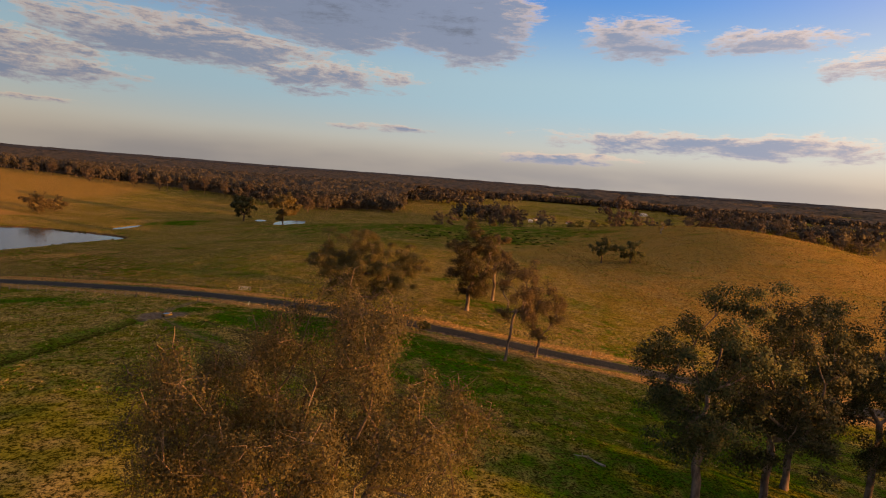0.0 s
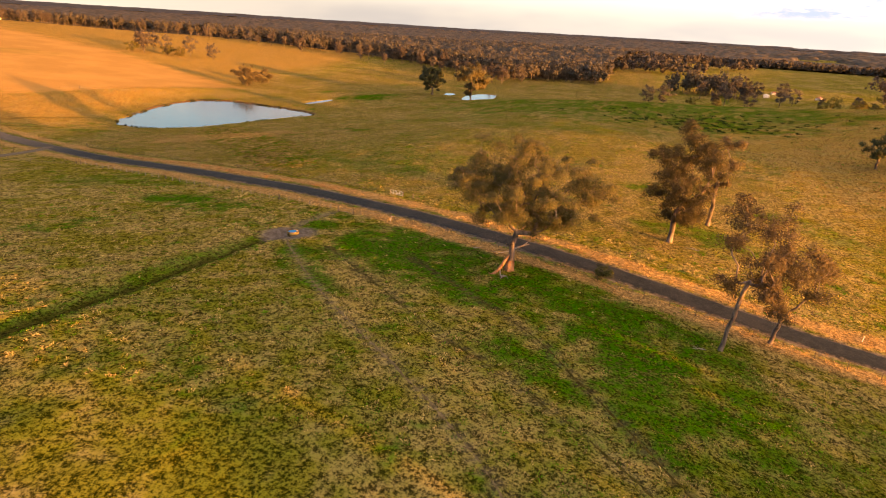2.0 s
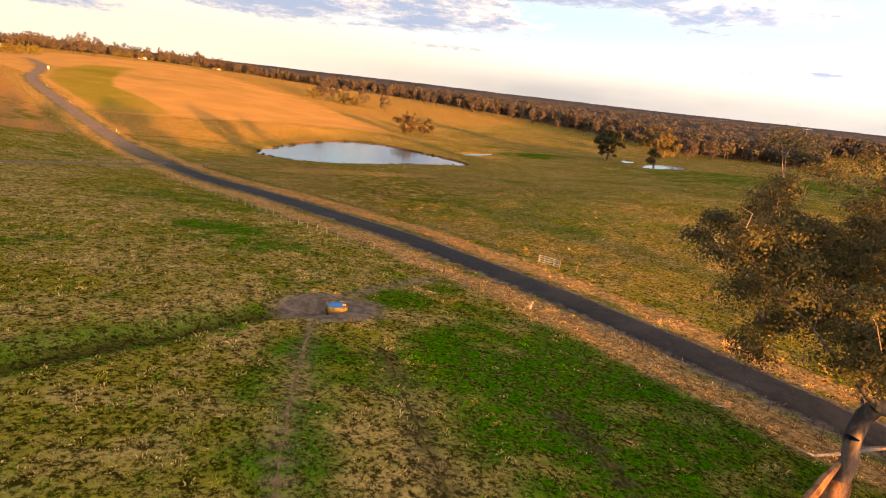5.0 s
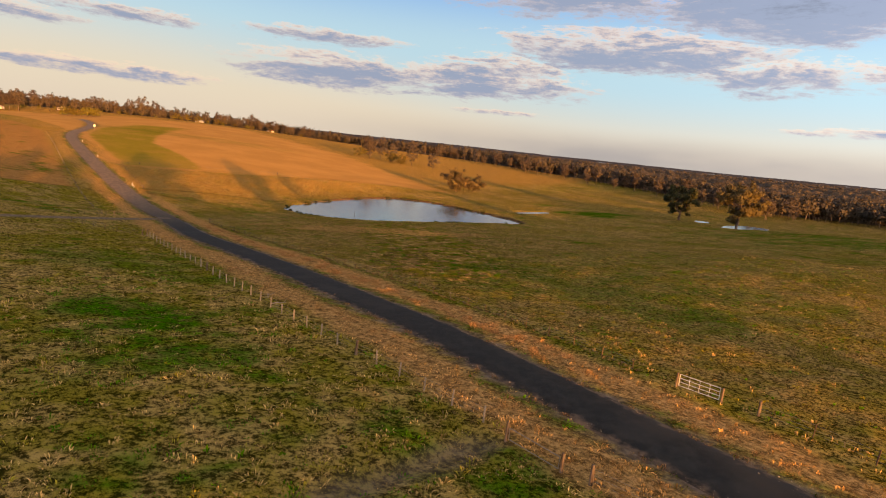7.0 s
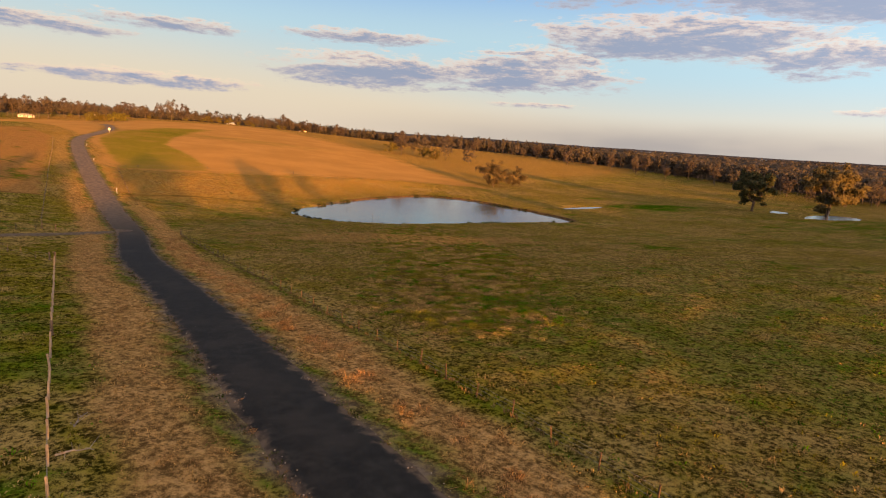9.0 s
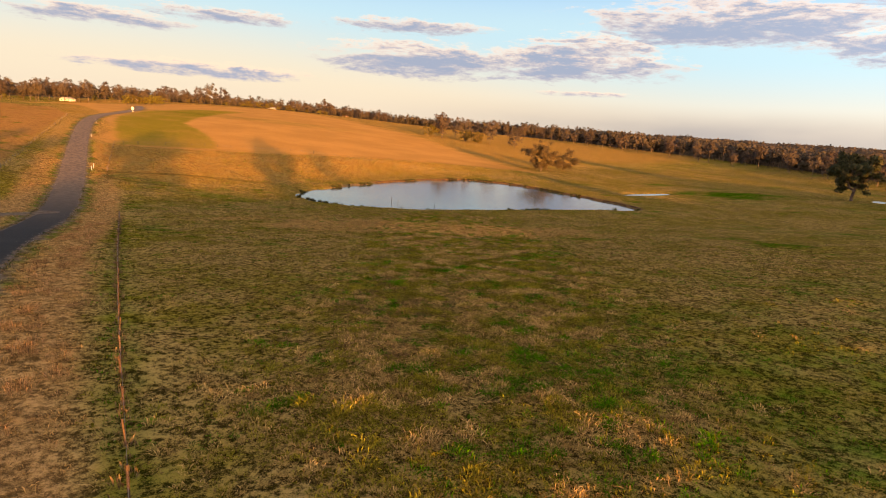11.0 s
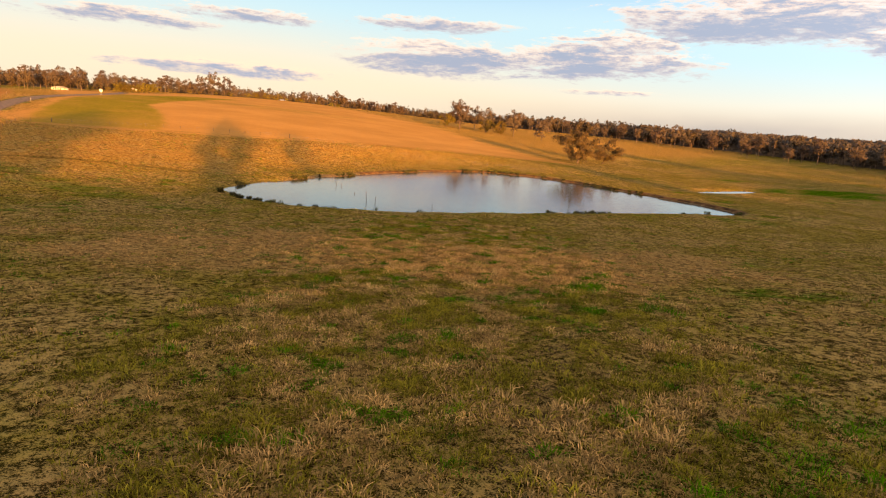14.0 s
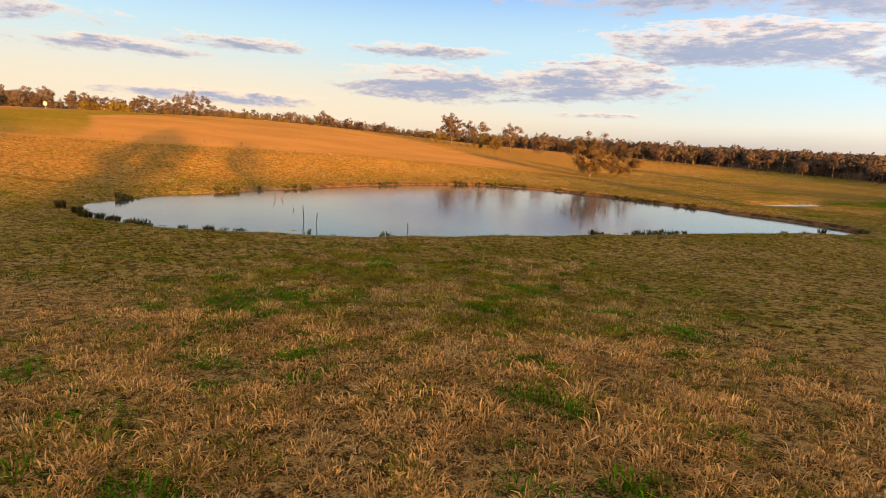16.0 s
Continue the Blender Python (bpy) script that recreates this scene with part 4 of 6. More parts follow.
tree("gum_tree", stand(-110, 529), BARK_PALE, LEAF_BROWN, "tall russet gum tree beside shallow water", seed=66, height=31.0, radius=13.0, bottom=0.5, clumps=150,
     fork=0.2, trunk=0.8, leaves=150, leaf=0.8, clump=2.1, lumps=16)
tree("gum_tree", stand(-295.7, 487.3), BARK_PALE, LEAF_BROWN, "spreading russet tree in the paddock beyond the pond", seed=70, height=16.5, radius=10.0, bottom=-1.5, clumps=120,
     fork=0.24, trunk=0.45, leaves=130, leaf=0.42, clump=1.7, dome=0.4, lumps=20)
tree("gum_tree", stand(-299, 514), BARK_DARK, LEAF_BROWN, "small tree with half-bare crown in the paddock", seed=73, height=13.5, radius=7.2, bottom=-1.0, clumps=70,
     fork=0.3, trunk=0.3, leaves=120, leaf=0.40, clump=1.5, dome=0.4, lumps=14, lean=(1.2, 0.4))

# trees out of view towards the sun, added to throw shade on near ground
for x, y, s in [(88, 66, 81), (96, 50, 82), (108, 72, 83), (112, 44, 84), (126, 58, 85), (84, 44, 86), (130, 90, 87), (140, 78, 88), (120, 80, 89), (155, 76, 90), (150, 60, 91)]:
    tree("gum_tree", stand(x, y), BARK_PALE, LEAF_DARK, "unseen gum tree added to shade the paddock", group="shaded grove", seed=s, height=29.0, radius=8.5, bottom=4.0, clumps=60,
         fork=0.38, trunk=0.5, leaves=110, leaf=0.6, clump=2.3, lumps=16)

# repeated distant trees share a few grown shapes
kinds = []
for k, (hgt, rad, bot, mat) in enumerate([(20, 7.2, 5.5, LEAF_RIDGE), (23, 7.0, 8.0, LEAF_RIDGE), (18, 8.4, 3.0, LEAF_RIDGE), (21, 6.0, 7.0, LEAF_RIDGE), (13, 7.4, 0.8, LEAF_OLIVE)]):
    V, F, Q, G, N = grow(seed=90 + k, height=hgt, radius=rad, bottom=bot, clumps=30, fork=0.4, trunk=0.34, leaves=38, leaf=0.70, clump=2.1, lumps=14, sides=3, broad=1.7, squash=0.75, dome=0.4)
    tm = mesh_arrays("trunk", V, F, BARK_PALE, 4)
    shade_smooth(tm)
    kinds.append((tm, crown_mesh(Q, G, N, mat)))


def far_tree(x, y, kind, scale, turn, label, group):
    ob = empty("gum_tree", stand(x, y, turn, 0.3, scale), label, "tree", group)
    part("trunk", kinds[kind][0], None, ob)
    part("crown", kinds[kind][1], None, ob)


rng = np.random.default_rng(5)
for x, y, k, s in [(-496, 598, 0, 1.25), (-491, 625, 2, 1.15), (-465, 633, 0, 1.15), (-460, 608, 4, 0.9), (-510, 612, 2, 1.2), (-478, 612, 4, 0.9), (-505, 590, 4, 0.9), (-520, 640, 0, 1.1), (-440, 640, 2, 1.0)]:
    far_tree(x, y, k, s, rng.uniform(0, 360), "russet tree in a clump on the hillside", "clump on the hillside")


def around(az, dist, origin=(-100, 250)):
    """A place at an azimuth (degrees left of +y) and distance."""
    return origin[0] - dist * math.sin(radians(az)), origin[1] + dist * math.cos(radians(az))


# shelter belt along the far ridge: azimuth, trees a degree, height, kinds
BELT = [(52, 3.4, 20, (0, 1, 2)), (57.8, 2.8, 23, (0, 2, 3)), (59, 2.2, 18, (0, 2)), (62.4, 1.7, 12, (0, 2, 4)), (66.8, 1.4, 15, (0, 2)), (69.2, 1.6, 15, (2, 0)), (72.4, 2.2, 21, (0, 1)),
        (74.8, 1.6, 19, (0, 3)), (78.2, 2.4, 25, (1, 3)), (79.8, 0.0, 0, (0,)), (80.6, 2.6, 25, (0, 1, 3)), (92, 2.2, 24, (0, 1, 3)), (100, 2.0, 28, (0, 1))]
OVERLOOK = (-159, 277)
for (az0, many, tall, pick), (az1, *_) in zip(BELT[:-1], BELT[1:]):
    for az in np.arange(az0, az1, 1 / many) if many else ():
        d = 830 + 50 * math.sin(az * 0.21) + rng.uniform(-25, 45) + 200 * smooth(66, 52, az)
        x, y = around(az + rng.uniform(-0.2, 0.2), float(d), OVERLOOK)
        k = int(rng.choice(pick))
        far_tree(x, y, k, tall * rng.uniform(0.8, 1.12) / (20, 23, 18, 21, 13)[k], rng.uniform(0, 360), "gum tree in the shelter belt along the ridge", "shelter belt")
for az in np.arange(75.4, 78.6, 0.42):
    x, y = around(az + rng.uniform(-0.1, 0.1), 668 + rng.uniform(-8, 8), OVERLOOK)
    far_tree(x, y, 4, rng.uniform(0.7, 0.95), rng.uniform(0, 360), "broad olive shrub on the ridge", "ridge shrubs")
for az in np.arange(53, 92, 1.3):
    x, y = around(az + rng.uniform(-0.4, 0.4), float(815 + rng.uniform(-20, 20) + 200 * smooth(66, 52, az)), OVERLOOK)
    far_tree(x, y, 4, rng.uniform(0.35, 0.55), rng.uniform(0, 360), "low shrub under the shelter belt", "shelter belt shrubs")
for dx, dy, k in ((0, 0, 1.55), (9, 11, 1.3), (-8, -12, 1.25)):
    far_tree(-893 + dx, 541 + dy, 2, k, 20 + 70 * dx, "broad round tree standing over the ridge line", "shelter belt")
# pale-trunked trees in front of the woods
for az in np.arange(-4, 46, 1.1):
    d = np.interp(az, [-4, 3, 12, 22, 30, 44], [640, 560, 640, 760, 850, 1010]) + rng.uniform(-45, 25)
    x, y = around(az + rng.uniform(-0.7, 0.7), float(d))
    far_tree(x, y, int(rng.integers(0, 4)), rng.uniform(0.8, 1.3), rng.uniform(0, 360), "pale-trunked gum tree at the edge of the woods", "woodland edge")
for x, y, k, s in [(212, 575, 2, 2.1), (222, 600, 4, 1.5), (196, 590, 4, 0.9), (175, 600, 4, 0.8), (262, 600, 4, 0.8), (240, 590, 1, 1.1), (150, 640, 1, 0.9), (305, 660, 1, 1.0), (95, 640, 3, 0.8), (420, 430, 4, 1.2)]:
    far_tree(x, y, k, s, rng.uniform(0, 360), "gum tree standing beyond the brown hill", "trees behind the hill")

# hedgerows across the fields behind the hill
for a, b in [((40, 640), (420, 560)), ((100, 745), (470, 680)), ((250, 520), (420, 470))]:
    for f in np.arange(0, 1, 0.045):
        if ripple(f * 40, a[0], 3.0, 44) < 0.3:
            continue
        far_tree(a[0] + (b[0] - a[0]) * f + rng.normal(0, 5), a[1] + (b[1] - a[1]) * f + rng.normal(0, 7), int(rng.choice([0, 1, 2, 4])), rng.uniform(0.55, 1.15), rng.uniform(0, 360), "gum tree in a hedgerow beyond the hill", "hedgerow trees")


def sprays(r, X, Y, Z, hgt, rad, sel, lumps_, c, size):
    k = int(sel.sum())
    q = r.normal(0, 1, (k, lumps_, 3))
    q /= np.linalg.norm(q, axis=2)[..., None]
    q *= r.uniform(0.3, 0.75, (k, lumps_, 1))
    half = np.stack([rad, rad, hgt * 0.42], 1)[sel]
    mid = np.stack([X, Y, Z + hgt * 0.56], 1)[sel][:, None] + q * half[:, None]
    n_ = r.normal(0, 1, (k, lumps_, c, 3))
    n_ /= np.linalg.norm(n_, axis=3)[..., None]
    p = mid[:, :, None] + n_ * half[:, None, None] * 0.36 * r.uniform(0.7, 1.1, (k, lumps_, c, 1))
    soft = (n_ + 0.8 * q[:, :, None]) * (1, 1, 0.7) + r.normal(0, 0.15, n_.shape)
    soft /= np.linalg.norm(soft, axis=3)[..., None]
    n_ = n_ + r.normal(0, 0.4, n_.shape)
    a = np.cross(n_, r.normal(0, 1, n_.shape))
    a /= np.linalg.norm(a, axis=3)[..., None]
    b = np.cross(n_, a)
    b /= np.linalg.norm(b, axis=3)[..., None]
    s = rad[sel][:, None, None, None] * size * r.uniform(0.6, 1.4, (k, lumps_, c, 1))
    quad = np.stack([p - a * s, p + b * s * 0.8, p + a * s, p - b * s * 0.8], 3).reshape(-1, 3)
    me = mesh_arrays("woodland", quad, np.arange(len(quad)).reshape(-1, 4)[:, ::-1], LEAF_FAR, 4)
    face_out(me, np.repeat(soft.reshape(-1, 3), 4, 0))
    tagged(new("woodland", me), "dense brown-green eucalypt woodland covering the far country", "woodland", kind="stuff")


WOOD_AZ = [-62, -40, -25, -12, -4, 3, 12, 22, 30, 46, 54, 62, 100]
WOOD_EDGE = [560, 540, 560, 600, 610, 580, 680, 800, 880, 1120, 1180, 1100, 1080]


def openness(x, y):
    return ripple(x, y, 260, 71) * 0.6 + ripple(x, y, 110, 72) * 0.4


def canopy(name, angles, rings, mat, label, lift, bumps):
    """One uneven leaf canopy over the land, broken by glades; rings are distances behind the wood's edge."""
    A, K = np.meshgrid(np.radians(angles), rings)
    D = np.interp(np.degrees(A), WOOD_AZ, WOOD_EDGE) + K if rings[0] < 200 else K
    cx, cy = (-100 - D * np.sin(A)).ravel(), (250 + D * np.cos(A)).ravel()
    limit = np.interp(np.degrees(A.ravel()), [-20, -6, 0], [0.55, 0.74, 0.95])
    wooded = smooth(limit + 0.02, limit - 0.02, openness(cx, cy))
    h = lift
    for k, (size, amount) in enumerate(bumps):
        h = h + amount * (ripple(cx, cy, size, 73 + k) - 0.5)
    if rings[0] < 200:
        h = h * smooth(20, 110, K.ravel())
    cz = ground(cx, cy, False) - 4 + wooded * h
    w_, i = len(angles), (np.arange(len(rings) - 1)[:, None] * len(angles) + np.arange(len(angles) - 1)[None]).ravel()
    me = mesh_arrays(name, np.stack([cx, cy, cz], 1), np.stack([i, i + w_, i + w_ + 1, i + 1], 1), mat, 4)
    shade_smooth(me)
    tagged(new(name, me), label, "woodland", kind="stuff")
    return cx[wooded > 0.9], cy[wooded > 0.9], cz[wooded > 0.9]


def build_woods():
    """Far woodland: a front of single trees, and the canopy rolling away behind them."""
    r = np.random.default_rng(17)
    want = 1900
    az = r.uniform(-62, 100, want * 3)
    edge = np.interp(az, WOOD_AZ, WOOD_EDGE)
    dist = edge + 95 * r.random(want * 3) ** 0.8
    x, y = -100 - dist * np.sin(np.radians(az)), 250 + dist * np.cos(np.radians(az))
    glade = openness(x, y)
    keep = (glade < 0.56) | (az > -8)
    X, Y = x[keep][:want], y[keep][:want]
    Z = ground(X, Y, False)
    n = len(X)
    hgt = r.uniform(18, 30, n)
    rad = r.uniform(5.0, 8.5, n)
    sprays(r, X, Y, Z, hgt, rad, np.ones(n, bool), 7, 13, 0.18)
    cx, cy, cz = canopy("woodland_canopy", np.arange(-7, 100, 0.20), 25 + 6.5 * np.arange(95) * (1 + np.arange(95) / 160), WOOD_TOP, "rolling brown-green canopy of dense eucalypt woodland", 22.0, ((26, 6.0), (12, 7.0), (6, 4.0)))
    canopy("far_woodland", np.arange(-66, 68, 0.17), 1440 * 1.0108 ** np.arange(85), LEAF_VALLEY, "rolling brown eucalypt forest filling the valley", 16.0, ((42, 6.0), (16, 6.0), (8, 3.0)))
    canopy("far_ridge", np.arange(-66, 68, 0.4), 1440 * 1.0108 ** np.arange(84, 109), LEAF_HILLS, "unbroken eucalypt forest on the far ridges with blue-grey haze painted into its colour", 16.0, ((90, 5.0), (42, 4.0)))
    # open woodland with fields between, towards the sun
    m = 5000
    az = r.uniform(-62, -4, m)
    edge = np.interp(az, WOOD_AZ, WOOD_EDGE) + 60
    dist = np.sqrt(edge**2 + r.random(m) * (1500**2 - edge**2))
    x, y = -100 - dist * np.sin(np.radians(az)), 250 + dist * np.cos(np.radians(az))
    keep = openness(x, y) < 0.53
    x, y = x[keep], y[keep]
    sprays(r, x, y, ground(x, y, False), r.uniform(13, 22, len(x)), r.uniform(5, 8, len(x)), np.ones(len(x), bool), 5, 5, 0.34)
    # loose sprays roughen the canopy
    k = r.integers(0, len(cx), 36000)
    p = np.stack([cx[k] + r.normal(0, 2.5, len(k)), cy[k] + r.normal(0, 2.5, len(k)), cz[k] + r.uniform(-0.6, 1.2, len(k))], 1)
    a = r.normal(0, 1, (len(k), 3)) * (1, 1, 0.6)
    a /= np.linalg.norm(a, axis=1)[:, None]
    b = np.cross(a, r.normal(0, 1, (len(k), 3)))
    b /= np.linalg.norm(b, axis=1)[:, None]
    s = r.uniform(0.8, 1.9, (len(k), 1))
    quad = np.stack([p - a * s, p + b * s, p + a * s, p - b * s], 1).reshape(-1, 3)
    me = mesh_arrays("canopy_sprays", quad, np.arange(len(quad)).reshape(-1, 4), LEAF_FAR, 4)
    tagged(new("canopy_sprays", me), "loose leaf sprays over the woodland canopy", "woodland", kind="stuff")
    w_ = 0.30
    foot = np.stack([X, Y, Z - 0.5], 1)
    tip = foot + np.stack([r.uniform(-1.5, 1.5, n), r.uniform(-1.5, 1.5, n), hgt * 0.7], 1)
    tri = []
    for k in range(3):
        o = np.array([math.cos(k * 2.094), math.sin(k * 2.094), 0]) * w_
        tri.append((foot + o, tip + o * 0.5))
    v = np.stack([tri[0][0], tri[1][0], tri[2][0], tri[0][1], tri[1][1], tri[2][1]], 1).reshape(-1, 3)
    i = np.arange(n)[:, None] * 6
    f = np.concatenate([i + [0, 1, 4, 3], i + [1, 2, 5, 4], i + [2, 0, 3, 5]])
    tagged(new("woodland_trunks", mesh_arrays("woodland_trunks", v, f, BARK_PALE, 4)), "pale trunks standing within the woodland", "woodland", kind="stuff")


build_woods()


# ---- farm things ----
def trough(x, y):
    ob = empty("water_trough", stand(x, y, 0, -0.10, 1.12), "round concrete stock trough full of water on trodden mud", "trough")
    bm = bmesh.new()
    n = 32
    prof = [(1.06, -0.25), (1.10, 0.05), (1.08, 0.66), (1.05, 0.70), (0.96, 0.70), (0.93, 0.66), (0.93, 0.12)]
    rings = [[bm.verts.new((r * math.cos(a), r * math.sin(a), z)) for a in np.arange(n) * 2 * math.pi / n] for r, z in prof]
    for a, b in zip(rings[:-1], rings[1:]):
        for k in range(n):
            bm.faces.new((a[k], a[(k + 1) % n], b[(k + 1) % n], b[k]))
    for f in bm.faces:
        f.smooth = True
    part("trough_wall", bm, STAINED, ob, "rust-stained concrete ring wall")
    bm = bmesh.new()
    bmesh.ops.create_circle(bm, cap_ends=True, segments=n, radius=0.94, matrix=Matrix.Translation((0, 0, 0.14)))
    part("trough_floor", bm, LINER, ob)
    bm = bmesh.new()
    bmesh.ops.create_circle(bm, cap_ends=True, segments=n, radius=0.935, matrix=Matrix.Translation((0, 0, 0.56)))
    part("water_surface", bm, WATER_TROUGH, ob, "water surface with the sky's blue reflection painted into its colour")
    bm = bmesh.new()
    box(bm, (0.34, 0.22, 0.16), (0.72, 0.3, 0.70), 0.02, 0.4)
    part("float_valve_cover", bm, CONCRETE, ob)


def post_mesh(name, r, h, mat, square=False):
    bm = bmesh.new()
    if square:
        box(bm, (r * 2, r * 1.4, h + 0.4), (0, 0, (h - 0.4) / 2), 0.008)
    else:
        tube(bm, [(0, 0, -0.4), (0.01, 0, h * 0.5), (0, 0.01, h * 0.97), (0, 0, h)], [r * 1.1, r, r * 0.95, r * 0.8], 8)
    me = bpy.data.meshes.new(name)
    bm.to_mesh(me), bm.free()
    me.materials.append(mat)
    return me


THIN_POST = post_mesh("post", 0.055, 1.25, POST_WOOD)
PALE_POST = post_mesh("post", 0.075, 1.25, PALE_WOOD)
STEEL_POST = post_mesh("post", 0.05, 1.25, STEEL_DARK, True)
STRAINER = post_mesh("strainer_post", 0.14, 1.45, POST_WOOD)


def fence(line, gap, mesh_, label, group="", wires=(0.35, 0.7, 1.08), strainer_every=14, seed=0):
    r = np.random.default_rng(seed)
    line = np.array(line, float)
    seg = np.linalg.norm(np.diff(line, axis=0), axis=1)
    run = np.r_[0, np.cumsum(seg)]
    at = np.arange(0, run[-1] + 0.01, gap)
    px, py = np.interp(at, run, line[:, 0]), np.interp(at, run, line[:, 1])
    pz = ground(px, py)
    ob = empty("wire_fence", pose(px[0], py[0], pz[0]), label, "fence", group)
    inv = ob.matrix_world.inverted()
    for i, (x, y, z) in enumerate(zip(px, py, pz)):
        heavy = i % strainer_every == 0
        q = part("strainer_post" if heavy else "post", STRAINER if heavy else mesh_, None, ob)
        q.matrix_world = pose(x, y, z, r.normal(0, 2.5), r.normal(0, 2.5), r.uniform(0, 360)) @ Matrix.Scale(r.uniform(0.9, 1.1), 4)
    for hgt in wires:
        bm = bmesh.new()
        tube(bm, [inv @ Vector((x, y, z + hgt)) for x, y, z in zip(px, py, pz)], [0.007] * len(px), 3)
        part("wire", bm, WIRE, ob)


def farm_gate(x, y, turn, length, height, rails, stiles, label, pipe):
    ob = empty("farm_gate", stand(x, y, turn, 0.0), label, "gate")
    bm = bmesh.new()
    z0 = 0.18
    tube(bm, [(0, 0, z0), (0, 0, z0 + height)], [0.03, 0.03], 8)
    tube(bm, [(length, 0, z0), (length, 0, z0 + height)], [0.03, 0.03], 8)
    part("gate_frame", bm, pipe, ob, "welded pipe frame")
    for k in range(rails):
        bm = bmesh.new()
        z = z0 + height * k / (rails - 1)
        tube(bm, [(0, 0, z), (length, 0, z)], [0.027, 0.027], 8)
        part("rail", bm, pipe, ob)
    for k in range(1, stiles + 1):
        bm = bmesh.new()
        s = length * k / (stiles + 1)
        tube(bm, [(s, 0.035, z0), (s, 0.035, z0 + height)], [0.02, 0.02], 6)
        part("stile", bm, pipe, ob)
    for s in (-0.22, length + 0.22):
        q = part("gate_post", post_mesh("gate_post", 0.11, 1.35, POST_WOOD), None, ob, "grey timber post")
        q.location = (s, 0, 0)


def guide_post(x, y, lean=0.0, scale=1.0, label="white roadside guide post standing in dry grass"):
    ob = empty("guide_post", stand(x, y, 0, 0.02) @ pose(0, 0, 0, lean, lean * 0.5, 20) @ Matrix.Scale(scale, 4), label, "road marker", "guide posts")
    bm = bmesh.new()
    box(bm, (0.12, 0.05, 1.3), (0, 0, 0.5), 0.01)
    blade = part("blade", bm, WHITE, ob)
    bm = bmesh.new()
    box(bm, (0.08, 0.012, 0.12), (0, -0.032, 0.92), 0.003)
    part("reflector", bm, ROOF_RED, blade, "red reflector")


def road_sign(x, y):
    ob = empty("road_sign", stand(x, y, 110), "round pale road sign on a steel post", "road sign")
    bm = bmesh.new()
    tube(bm, [(0, 0, -0.3), (0, 0, 3.2)], [0.05, 0.05], 8)
    part("sign_post", bm, GALV, ob)
    bm = bmesh.new()
    bmesh.ops.create_cone(bm, cap_ends=True, segments=24, radius1=1.05, radius2=1.05, depth=0.05, matrix=Matrix.Translation((0, -0.08, 3.1)) @ Matrix.Rotation(radians(90), 4, "X"))
    part("sign_plate", bm, SIGN_FACE, ob)


def dead_branch(x, y, turn, size, label, seed):
    r = np.random.default_rng(seed)
    ob = empty("fallen_branch", stand(x, y, turn, 0.0), label, "branch")
    bm = bmesh.new()
    p = [np.zeros(3)]
    for k in range(7):
        p.append(p[-1] + np.array([size / 7, r.normal(0, 0.12 * size / 2), r.normal(0.02, 0.05) * size / 3]))
    p = [np.array([q[0], q[1], max(0.12 * size * 0.3, q[2] + 0.25)]) for q in p]
    tube(bm, p, list(np.linspace(0.036, 0.010, 8) * size), 7)
    limb = part("limb", bm, DEAD_WOOD, ob)
    for k in range(6):
        bm = bmesh.new()
        a = p[1 + k]
        d = np.array([r.normal(0.3, 0.4), r.choice([-1, 1]) * r.uniform(0.5, 1), r.uniform(0.0, 0.9)])
        L = size * r.uniform(0.2, 0.5)
        tube(bm, [a, a + d * L * 0.5 + r.normal(0, 0.05, 3) * size, a + d * L + (0, 0, -0.1 * L)], [0.010 * size, 0.007 * size, 0.003 * size], 5)
        part("twig", bm, DEAD_WOOD, limb)


